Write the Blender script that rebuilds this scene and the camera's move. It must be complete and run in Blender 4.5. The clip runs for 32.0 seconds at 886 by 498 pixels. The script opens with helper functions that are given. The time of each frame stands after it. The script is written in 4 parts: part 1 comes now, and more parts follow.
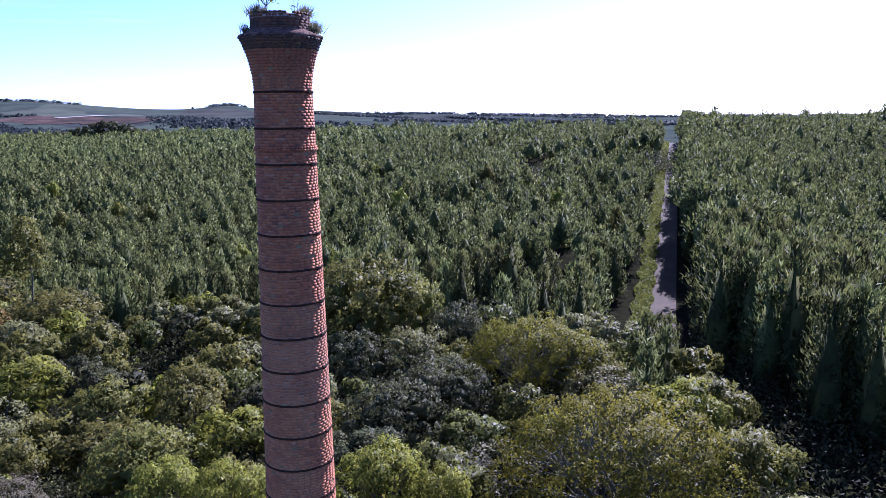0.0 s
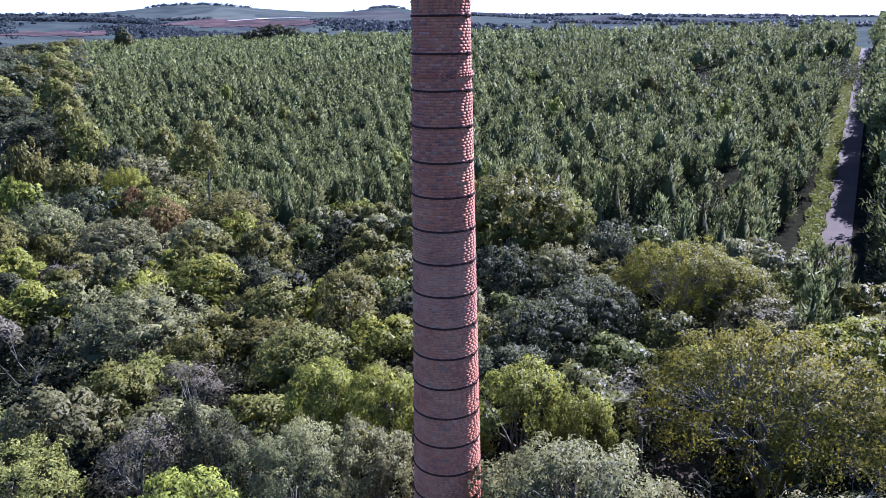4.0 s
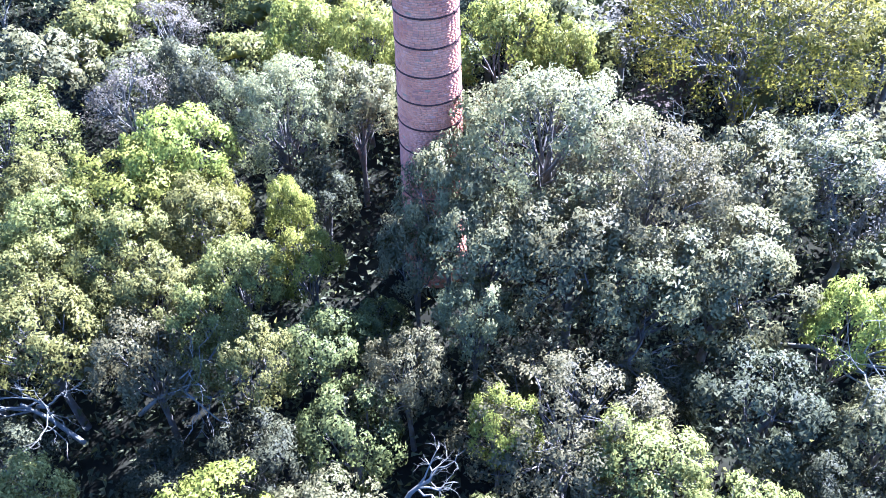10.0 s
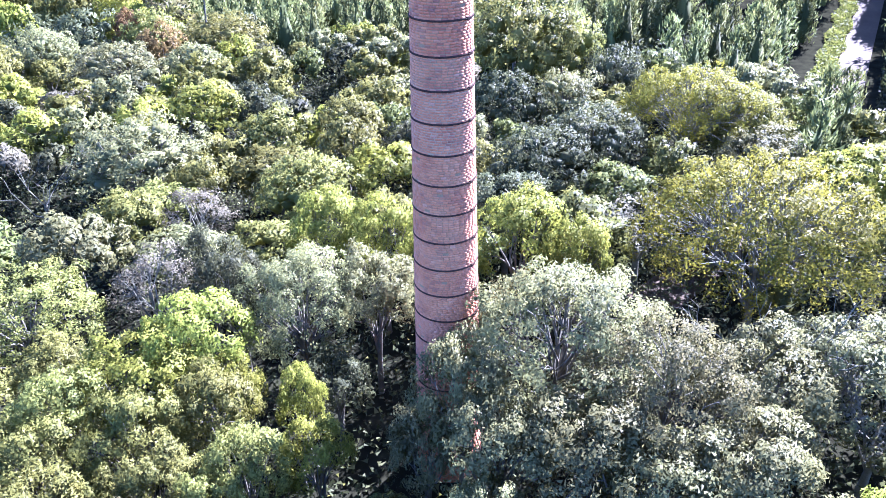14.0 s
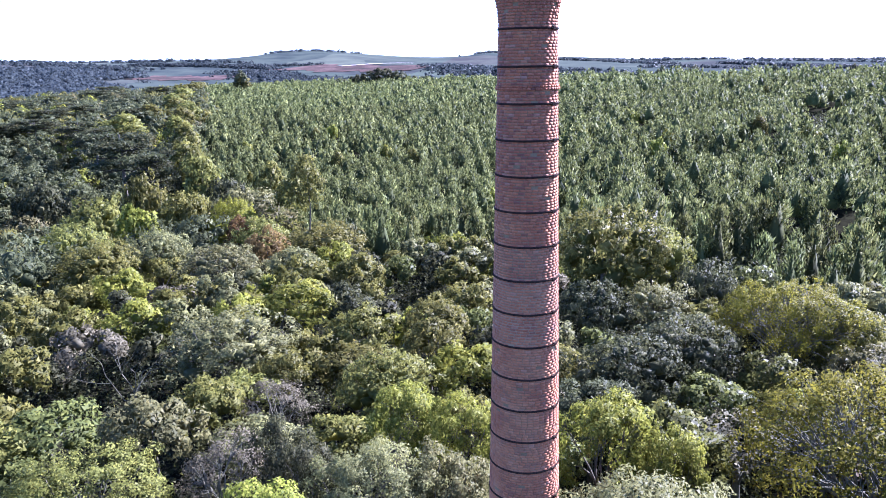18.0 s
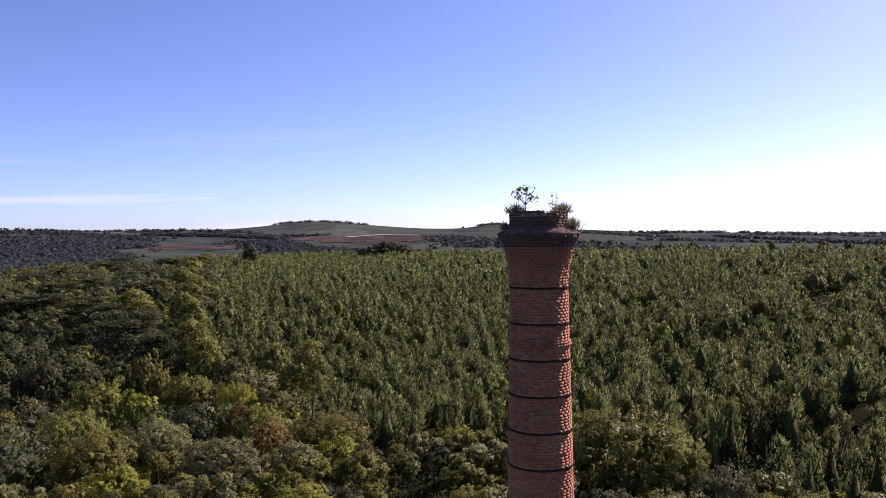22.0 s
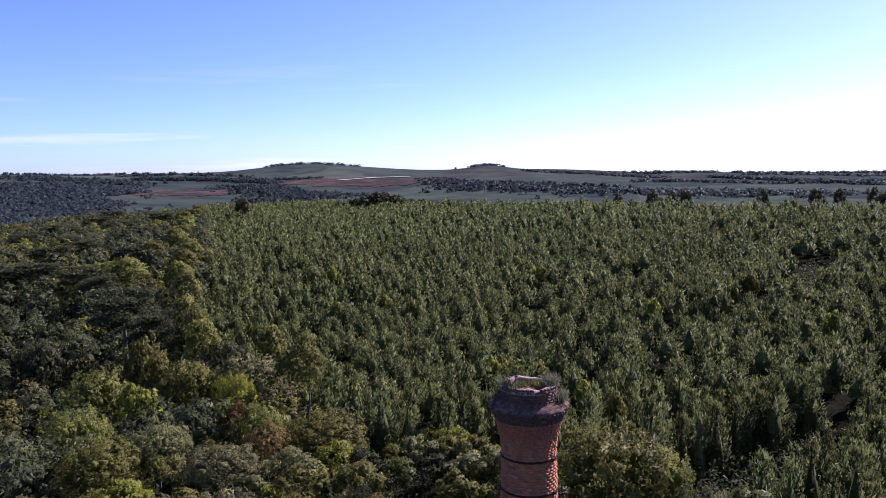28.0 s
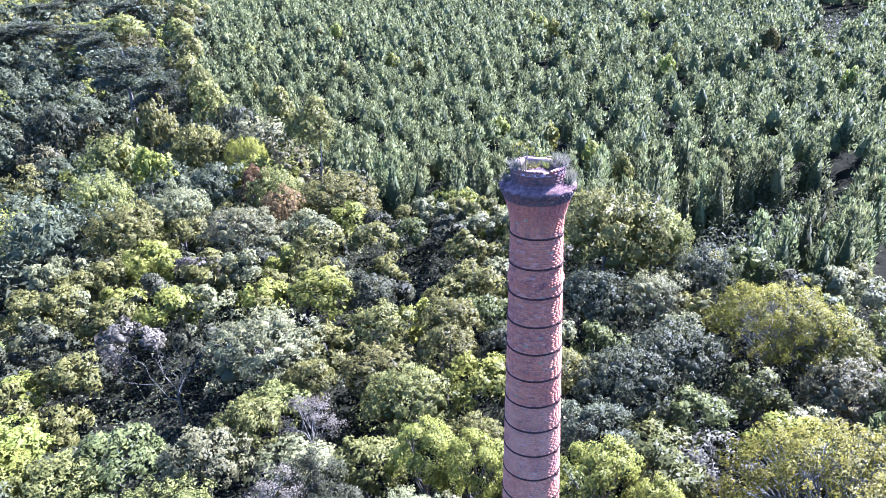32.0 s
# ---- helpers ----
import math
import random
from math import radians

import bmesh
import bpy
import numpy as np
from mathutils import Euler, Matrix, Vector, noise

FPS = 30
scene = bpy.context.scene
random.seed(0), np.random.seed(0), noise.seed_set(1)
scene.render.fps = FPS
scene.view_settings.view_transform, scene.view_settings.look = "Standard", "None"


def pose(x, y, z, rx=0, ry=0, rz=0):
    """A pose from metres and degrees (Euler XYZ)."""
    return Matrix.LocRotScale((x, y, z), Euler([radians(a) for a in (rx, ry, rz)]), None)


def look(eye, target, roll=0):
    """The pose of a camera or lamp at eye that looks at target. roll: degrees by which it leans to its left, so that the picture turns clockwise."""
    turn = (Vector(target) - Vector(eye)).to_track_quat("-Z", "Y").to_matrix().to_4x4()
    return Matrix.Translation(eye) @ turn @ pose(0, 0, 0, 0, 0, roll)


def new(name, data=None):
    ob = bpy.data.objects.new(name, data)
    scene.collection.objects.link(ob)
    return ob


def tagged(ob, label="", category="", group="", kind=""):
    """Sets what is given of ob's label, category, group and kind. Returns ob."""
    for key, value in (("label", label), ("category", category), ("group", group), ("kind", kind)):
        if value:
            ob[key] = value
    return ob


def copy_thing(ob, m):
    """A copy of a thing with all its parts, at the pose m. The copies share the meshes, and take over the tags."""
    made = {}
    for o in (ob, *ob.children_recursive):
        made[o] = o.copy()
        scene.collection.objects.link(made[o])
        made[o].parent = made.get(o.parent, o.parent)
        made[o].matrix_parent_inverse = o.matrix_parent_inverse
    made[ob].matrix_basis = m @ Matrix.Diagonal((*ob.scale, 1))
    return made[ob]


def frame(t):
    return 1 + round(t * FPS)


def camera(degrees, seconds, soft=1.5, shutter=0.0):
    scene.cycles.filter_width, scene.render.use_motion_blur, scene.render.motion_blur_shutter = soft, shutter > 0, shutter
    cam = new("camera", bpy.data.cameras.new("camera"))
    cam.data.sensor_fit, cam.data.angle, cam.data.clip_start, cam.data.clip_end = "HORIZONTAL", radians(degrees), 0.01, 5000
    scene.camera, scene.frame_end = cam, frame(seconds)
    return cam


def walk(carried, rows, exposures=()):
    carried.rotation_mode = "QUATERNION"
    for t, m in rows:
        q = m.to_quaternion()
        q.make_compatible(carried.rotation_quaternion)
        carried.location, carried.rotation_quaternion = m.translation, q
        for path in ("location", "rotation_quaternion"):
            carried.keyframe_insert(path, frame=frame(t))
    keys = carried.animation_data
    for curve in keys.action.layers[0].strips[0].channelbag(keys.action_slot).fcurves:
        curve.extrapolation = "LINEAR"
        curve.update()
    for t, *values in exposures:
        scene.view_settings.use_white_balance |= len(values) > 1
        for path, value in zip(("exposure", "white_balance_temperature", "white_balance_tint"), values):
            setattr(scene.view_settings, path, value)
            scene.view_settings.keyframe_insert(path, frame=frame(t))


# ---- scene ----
import collections

# ---- camera and its flight: seconds, place, turn to the left, tilt up, lean ----
FLIGHT = [
    (0, -0.632, -23.587, 22.99, -13.037, -10.255, -0.484),
    (0.5, -0.673, -23.434, 23.192, -7.251, -10.188, -0.555),
    (1, -0.697, -23.346, 23.335, -2.881, -10.227, -0.558),
    (1.5, -0.69, -23.322, 23.439, -1.159, -10.213, -0.607),
    (2, -0.65, -23.332, 23.506, -0.467, -11.197, -0.682),
    (2.5, -0.597, -23.342, 23.538, -0.855, -12.272, -0.685),
    (3, -0.557, -23.329, 23.549, -1.192, -13.846, -0.725),
    (3.5, -0.54, -23.282, 23.56, -1.227, -15.719, -0.883),
    (5.5, -0.832, -23.07, 23.879, -2.253, -21.893, -0.894),
    (6, -0.756, -23.09, 23.831, -2.432, -27.749, -1.211),
    (6.5, -0.703, -23.181, 23.708, -1.144, -42.472, -1.917),
    (7, -0.646, -23.284, 23.617, -0.773, -48.797, -2.339),
    (7.5, -0.587, -23.381, 23.535, -0.897, -51.243, -2.587),
    (8, -0.526, -23.477, 23.449, -1.31, -51.156, -2.527),
    (8.5, -0.466, -23.502, 23.349, -1.661, -49.659, -2.297),
    (9, -0.432, -23.523, 23.295, -1.128, -47.31, -2.135),
    (9.5, -0.415, -23.526, 23.305, -1.293, -45.444, -2.04),
    (10, -0.398, -23.527, 23.365, -1.693, -43.59, -1.887),
    (10.5, -0.366, -23.546, 23.429, -2.216, -41.52, -1.768),
    (11, -0.319, -23.571, 23.469, -2.534, -40.592, -1.764),
    (11.5, -0.258, -23.587, 23.493, -3.268, -38.952, -1.645),
    (12, -0.199, -23.596, 23.516, -3.515, -37.219, -1.63),
    (12.5, -0.151, -23.585, 23.556, -3.677, -34.869, -1.551),
    (13, -0.148, -23.538, 23.614, -3.849, -33.379, -1.446),
    (13.5, -0.209, -23.456, 23.675, -3.814, -31.561, -1.337),
    (14, -0.292, -23.344, 23.698, -0.485, -30.103, -1.223),
    (14.5, -0.351, -23.225, 23.702, 3.026, -29.332, -1.193),
    (16.5, -0.105, -23.156, 23.073, 5.699, -23.412, -1.359),
    (17, -0.084, -23.252, 22.789, 5.768, -21.95, -1.258),
    (17.2, -0.074, -23.258, 22.717, 5.874, -20.503, -1.098),
    (17.5, -0.063, -23.221, 22.671, 5.991, -17.61, -1.092),
    (17.8, -0.06, -23.157, 22.684, 6.15, -15.429, -0.903),
    (18, -0.062, -23.114, 22.719, 6.25, -13.842, -1.036),
    (18.5, -0.082, -23.052, 22.863, 5.826, -11.211, -0.987),
    (19, -0.114, -23.042, 23.001, 5.403, -9.195, -0.811),
    (19.5, -0.154, -23.045, 23.098, 5.905, -7.465, -0.785),
    (20, -0.206, -23.06, 23.19, 6.568, -5.916, -0.717),
    (20.5, -0.259, -23.079, 23.346, 6.699, -4.326, -0.719),
    (21, -0.294, -23.055, 23.653, 6.629, -2.849, -0.722),
    (21.5, -0.312, -22.966, 24.278, 6.54, -2, -0.716),
    (22, -0.34, -22.879, 25.261, 6.304, -1.343, -0.625),
    (22.5, -0.376, -22.852, 26.441, 6.201, -1.009, -0.71),
    (23, -0.42, -22.858, 27.738, 6.122, -0.955, -0.781),
    (23.5, -0.472, -22.874, 29.086, 6.103, -0.924, -0.697),
    (24, -0.482, -22.9, 30.379, 6.114, -0.856, -0.616),
    (24.5, -0.425, -22.942, 31.588, 6.1, -0.762, -0.617),
    (26.5, -0.31, -22.972, 33.055, 6.016, -2.672, -0.905),
    (27, -0.262, -23.011, 32.744, 5.724, -3.719, -1.04),
    (27.5, -0.226, -23.032, 32.506, 5.743, -5.162, -0.971),
    (28, -0.213, -23.021, 32.412, 5.841, -6.036, -1.028),
    (28.5, -0.213, -22.936, 32.403, 6.322, -7.252, -1.285),
    (29, -0.201, -22.813, 32.49, 6.617, -8.612, -1.308),
    (29.5, -0.199, -22.693, 32.667, 6.974, -9.716, -1.436),
    (30, -0.221, -22.624, 32.908, 7.22, -11.357, -1.49),
    (30.5, -0.247, -22.637, 33.088, 7.221, -12.307, -1.492),
    (31, -0.271, -22.712, 33.186, 7.151, -17.962, -1.831),
    (31.5, -0.289, -22.84, 33.254, 6.866, -22.184, -1.947),
    (32, -0.272, -23.012, 33.262, 6.974, -24.227, -1.861),
]
cam = camera(60.33, 32.0, soft=0.85)
walk(cam, [(r[0], pose(r[1], r[2], r[3], 90 + r[5], 0, r[4]) @ pose(0, 0, 0, 0, 0, r[6])) for r in FLIGHT],
     exposures=[(0, 1.65, 4750, 39), (3.5, 1.95, 4650, 39), (6, 3.2, 4550, 37), (7.5, 4.0, 4300, 37), (12, 3.9, 4420, 38), (17, 3.35, 4650, 38), (18.5, 2.35, 4800, 39),
                (20.5, 1.4, 5500, 42), (24.5, 0.68, 6150, 31), (28, 1.08, 5250, 40), (30.5, 1.62, 4950, 41), (31, 1.95, 4750, 40), (31.4, 2.75, 4500, 42), (32, 3.4, 4450, 42)])

# ---- sky and sun ----
SUN_AZ, SUN_EL = 41.0, 37.0            # degrees to the right of north, above the horizon
world = bpy.data.worlds.new("sky")
scene.world = world
world.use_nodes = True
wn = world.node_tree.nodes
sky = wn.new("ShaderNodeTexSky")
sky.sky_type, sky.sun_disc = "NISHITA", False
sky.sun_elevation, sky.sun_rotation = radians(SUN_EL), radians(SUN_AZ)
sky.air_density, sky.dust_density, sky.ozone_density = 0.65, 0.8, 3.6
sky.altitude = 700
wl = world.node_tree.links
# thin streaks of high cloud low over the horizon
way, stretched, streaks, low, high, veil, grey, mist = (wn.new("ShaderNode" + k) for k in ("TexCoord", "Mapping", "TexNoise", "MapRange", "MapRange", "Math", "RGBToBW", "Mix"))
stretched.inputs["Scale"].default_value = (2.6, 2.6, 55.0)
streaks.inputs["Scale"].default_value, streaks.inputs["Detail"].default_value = 1.0, 5.0
wl.new(way.outputs["Generated"], stretched.inputs["Vector"])
wl.new(stretched.outputs[0], streaks.inputs["Vector"])
low.inputs[1].default_value, low.inputs[2].default_value = 0.57, 0.74
wl.new(streaks.outputs["Fac"], low.inputs[0])
tall = wn.new("ShaderNodeSeparateXYZ")
wl.new(way.outputs["Generated"], tall.inputs[0])
high.inputs[1].default_value, high.inputs[2].default_value, high.inputs[3].default_value, high.inputs[4].default_value = 0.07, 0.15, 0.55, 0.0
wl.new(tall.outputs[2], high.inputs[0])
veil.operation = "MULTIPLY"
wl.new(low.outputs[0], veil.inputs[0]), wl.new(high.outputs[0], veil.inputs[1])
mist.data_type = "RGBA"
bright = wn.new("ShaderNodeMath")
bright.operation, bright.inputs[1].default_value = "MULTIPLY", 1.35
wl.new(sky.outputs[0], grey.inputs[0]), wl.new(grey.outputs[0], bright.inputs[0])
wl.new(veil.outputs[0], mist.inputs[0]), wl.new(sky.outputs[0], mist.inputs[6]), wl.new(bright.outputs[0], mist.inputs[7])
wl.new(mist.outputs[2], wn["Background"].inputs[0])
wn["Background"].inputs[1].default_value = 0.078
sun = new("sun", bpy.data.lights.new("sun", "SUN"))
sun.data.energy, sun.data.angle, sun.data.color = 5.0, radians(0.5), (1.0, 0.90, 0.77)
SUN_WAY = Vector((math.sin(radians(SUN_AZ)) * math.cos(radians(SUN_EL)), math.cos(radians(SUN_AZ)) * math.cos(radians(SUN_EL)), math.sin(radians(SUN_EL))))
sun.matrix_world = look(SUN_WAY * 300, (0, 0, 0))


# ---- materials ----
def material(name):
    m = bpy.data.materials.new(name)
    m.use_nodes = True
    n = m.node_tree.nodes
    return m, n, m.node_tree.links, n["Principled BSDF"]


def ramp(n, links, value, stops):
    r = n.new("ShaderNodeValToRGB")
    e = r.color_ramp.elements
    while len(e) < len(stops):
        e.new(0.5)
    for el, (p, c) in zip(e, stops):
        el.position, el.color = p, (*c, 1)
    links.new(value, r.inputs[0])
    return r.outputs[0]


def noise_tex(n, links, scale, detail=3.0, coords="Object", rough=0.6):
    c = n.new("ShaderNodeTexCoord")
    t = n.new("ShaderNodeTexNoise")
    t.inputs["Scale"].default_value, t.inputs["Detail"].default_value, t.inputs["Roughness"].default_value = scale, detail, rough
    links.new(c.outputs[coords], t.inputs["Vector"])
    return t.outputs["Fac"]


def mixed(n, links, a, b, fac, mode="MIX"):
    m = n.new("ShaderNodeMix")
    m.data_type, m.blend_type = "RGBA", mode
    for socket, v in ((m.inputs[6], a), (m.inputs[7], b), (m.inputs[0], fac)):
        if isinstance(v, (int, float)):
            socket.default_value = v
        elif isinstance(v, tuple):
            socket.default_value = (*v, 1)
        else:
            links.new(v, socket)
    return m.outputs[2]


def maths(n, links, op, a, b):
    m = n.new("ShaderNodeMath")
    m.operation = op
    for socket, v in ((m.inputs[0], a), (m.inputs[1], b)):
        if isinstance(v, (int, float)):
            socket.default_value = v
        else:
            links.new(v, socket)
    return m.outputs[0]


def bump(n, links, height, bsdf, strength, distance):
    b = n.new("ShaderNodeBump")
    b.inputs["Strength"].default_value, b.inputs["Distance"].default_value = strength, distance
    links.new(height, b.inputs["Height"])
    links.new(b.outputs[0], bsdf.inputs["Normal"])


def foliage(name, dark, light, young, through_leaf=0.3, rough=0.45, patch=0.35, hue=0.471):
    """Leaves: each leaf its own tone, tones in patches of a crown, and a tone of its own for every plant."""
    m, n, l, b = material(name)
    geo, info = n.new("ShaderNodeNewGeometry"), n.new("ShaderNodeObjectInfo")
    leaf = ramp(n, l, geo.outputs["Random Per Island"], [(0.0, dark), (0.7, light), (1.0, young)])
    spots = ramp(n, l, noise_tex(n, l, patch, 2.0), [(0.3, tuple(0.6 * c for c in dark)), (0.7, light)])
    tone = mixed(n, l, leaf, spots, 0.4)
    hsv = n.new("ShaderNodeHueSaturation")
    l.new(tone, hsv.inputs["Color"])
    l.new(maths(n, l, "MULTIPLY_ADD", info.outputs["Random"], 0.03), hsv.inputs["Hue"])
    n[hsv.name].inputs["Hue"].links[0].from_node.inputs[2].default_value = hue
    l.new(maths(n, l, "ADD", maths(n, l, "MULTIPLY", info.outputs["Random"], 0.5), 0.75), hsv.inputs["Value"])
    l.new(hsv.outputs[0], b.inputs["Base Color"])
    b.inputs["Roughness"].default_value = rough
    b.inputs["Specular IOR Level"].default_value = 0.06
    glow = n.new("ShaderNodeBsdfTranslucent")
    l.new(hsv.outputs[0], glow.inputs["Color"])
    mix = n.new("ShaderNodeMixShader")
    mix.inputs[0].default_value = through_leaf
    l.new(b.outputs[0], mix.inputs[1]), l.new(glow.outputs[0], mix.inputs[2])
    l.new(mix.outputs[0], n["Material Output"].inputs["Surface"])
    return m


def plain(name, stops, scale=3.0, rough=0.85, metal=0.0, relief=0.4, distance=0.01, fine=18.0, sheen=0.2):
    """A surface with stains at one scale and grain at another."""
    m, n, l, b = material(name)
    big, small = noise_tex(n, l, scale, 4.0), noise_tex(n, l, scale * fine, 3.0)
    fac = maths(n, l, "ADD", maths(n, l, "MULTIPLY", big, 0.65), maths(n, l, "MULTIPLY", small, 0.35))
    l.new(ramp(n, l, fac, stops), b.inputs["Base Color"])
    b.inputs["Roughness"].default_value, b.inputs["Metallic"].default_value = rough, metal
    b.inputs["Specular IOR Level"].default_value = sheen
    bump(n, l, small, b, relief, distance)
    return m


LEAF_GREY = foliage("silvery_leaves", (0.066, 0.074, 0.030), (0.190, 0.186, 0.062), (0.285, 0.270, 0.095), 0.42, 0.5, 0.45, 0.478)
LEAF_OLIVE = foliage("olive_leaves", (0.062, 0.073, 0.017), (0.184, 0.188, 0.038), (0.32, 0.31, 0.062), 0.44, 0.5, 0.45, 0.476)
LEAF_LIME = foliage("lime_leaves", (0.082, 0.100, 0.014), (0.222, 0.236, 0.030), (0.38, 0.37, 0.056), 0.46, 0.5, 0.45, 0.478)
# deep green that puts the shade on low trees into their leaves
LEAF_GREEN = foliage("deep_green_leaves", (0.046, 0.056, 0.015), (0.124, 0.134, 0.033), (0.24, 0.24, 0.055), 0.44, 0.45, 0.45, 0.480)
# leaves of dark trees, also used where their colour stands in for shade
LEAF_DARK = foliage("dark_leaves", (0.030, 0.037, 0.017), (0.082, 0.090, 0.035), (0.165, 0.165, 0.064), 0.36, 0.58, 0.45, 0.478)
LEAF_YELLOW = foliage("yellow_leaves", (0.066, 0.070, 0.010), (0.200, 0.198, 0.018), (0.38, 0.355, 0.032), 0.48, 0.55, 0.6, 0.480)
LEAF_AUTUMN = foliage("orange_brown_leaves", (0.090, 0.058, 0.020), (0.190, 0.125, 0.042), (0.30, 0.20, 0.06), 0.45, 0.55, 0.5, 0.492)
LEAF_PINE = foliage("pine_needles", (0.026, 0.037, 0.015), (0.136, 0.154, 0.042), (0.250, 0.256, 0.074), 0.38, 0.7, 0.42, 0.480)
# distant leaves with the blue of the haze put into their colour
LEAF_FAR_HAZE = foliage("haze_tinted_far_leaves", (0.036, 0.046, 0.045), (0.056, 0.068, 0.064), (0.072, 0.086, 0.076), 0.48, 0.6, 0.03, 0.49)
LEAF_DRY = foliage("dry_leaves", (0.10, 0.098, 0.055), (0.185, 0.178, 0.095), (0.26, 0.245, 0.135), 0.35, 0.6)
LEAF_GRASS = foliage("grass_blades", (0.08, 0.11, 0.02), (0.18, 0.22, 0.04), (0.32, 0.33, 0.09), 0.40, 0.6)
BARK = plain("bark", [(0.25, (0.045, 0.041, 0.027)), (0.55, (0.115, 0.106, 0.072)), (0.8, (0.20, 0.188, 0.135))], 2.0, 0.9)
DARK_BARK = plain("dark_bark", [(0.3, (0.022, 0.020, 0.013)), (0.55, (0.050, 0.045, 0.030)), (0.8, (0.095, 0.086, 0.06))], 2.0, 0.95)
DEADWOOD = plain("bleached_dead_wood", [(0.3, (0.062, 0.061, 0.038)), (0.5, (0.120, 0.117, 0.075)), (0.7, (0.20, 0.195, 0.133))], 2.0, 0.9)
IRON = plain("rusted_iron", [(0.3, (0.020, 0.013, 0.009)), (0.6, (0.048, 0.028, 0.017)), (0.85, (0.12, 0.06, 0.03))], 6.0, 0.85, sheen=0.05)
MORTAR = plain("lime_mortar", [(0.25, (0.14, 0.092, 0.045)), (0.55, (0.25, 0.175, 0.085)), (0.8, (0.34, 0.265, 0.15))], 1.3, 0.95)
CEMENT = plain("sooty_cement_capping", [(0.35, (0.045, 0.030, 0.024)), (0.5, (0.12, 0.074, 0.054)), (0.65, (0.26, 0.165, 0.12))], 4.5, 0.95, 0.0, 1.0, 0.03, 6.0, 0.05)
LIP = plain("pale_broken_brick", [(0.3, (0.16, 0.10, 0.075)), (0.5, (0.29, 0.20, 0.155)), (0.7, (0.42, 0.33, 0.27))], 7.0, 0.95)
POINTING = plain("pale_pointing_mortar", [(0.3, (0.22, 0.15, 0.075)), (0.55, (0.32, 0.225, 0.12)), (0.8, (0.42, 0.33, 0.20))], 1.3, 0.95)
RUBBLE = plain("reddish_rubble", [(0.3, (0.05, 0.034, 0.026)), (0.55, (0.12, 0.075, 0.055)), (0.8, (0.20, 0.14, 0.11))], 6.0, 0.95)
DIRT = plain("pinkish_dirt_road", [(0.3, (0.034, 0.025, 0.013)), (0.55, (0.054, 0.040, 0.021)), (0.8, (0.080, 0.061, 0.035))], 0.3, 0.95)


def brick_material(name, soot):
    """Old red brick; soot: 1 stained by smoke, 2 the orange brick of the base, 3 bleached by weather."""
    m, n, l, b = material(name)
    geo = n.new("ShaderNodeNewGeometry")
    tone = ramp(n, l, geo.outputs["Random Per Island"], [(0.0, (0.05, 0.032, 0.03)), (0.12, (0.13, 0.06, 0.048)), (0.3, (0.34, 0.100, 0.038)),
                                                           (0.65, (0.46, 0.145, 0.050)), (0.9, (0.52, 0.21, 0.080)), (1.0, (0.46, 0.29, 0.19))])
    stain = noise_tex(n, l, 0.45, 4.0)
    tone = mixed(n, l, tone, ramp(n, l, stain, [(0.3, (0.18, 0.072, 0.048)), (0.5, (0.40, 0.138, 0.050)), (0.72, (0.49, 0.23, 0.092))]), 0.6)
    grain = noise_tex(n, l, 45.0, 3.0)
    tone = mixed(n, l, tone, mixed(n, l, (0.55, 0.55, 0.55), (1.15, 1.1, 1.05), grain), 0.5, "MULTIPLY")
    if soot == 2:
        tone = mixed(n, l, tone, (0.40, 0.175, 0.085), ramp(n, l, noise_tex(n, l, 1.2, 4.0), [(0.35, (0.3, 0.3, 0.3)), (0.6, (0.65, 0.65, 0.65))]))
    if soot == 3:
        tone = mixed(n, l, tone, (0.48, 0.235, 0.10), ramp(n, l, noise_tex(n, l, 0.9, 4.0), [(0.35, (0.05, 0.05, 0.05)), (0.62, (0.35, 0.35, 0.35))]))
    if soot == 1:
        tone = mixed(n, l, tone, (0.036, 0.029, 0.019), ramp(n, l, noise_tex(n, l, 1.8, 4.0), [(0.3, (0.5, 0.5, 0.5)), (0.55, (0.9, 0.9, 0.9))]))
    l.new(tone, b.inputs["Base Color"])
    b.inputs["Roughness"].default_value = 0.9
    bump(n, l, grain, b, 0.5, 0.006)
    return m


BRICK, BRICK_SOOT, BRICK_ORANGE, BRICK_PALE = brick_material("old_red_brick", 0), brick_material("sooted_brick", 1), brick_material("orange_brick", 2), brick_material("bleached_brick", 3)


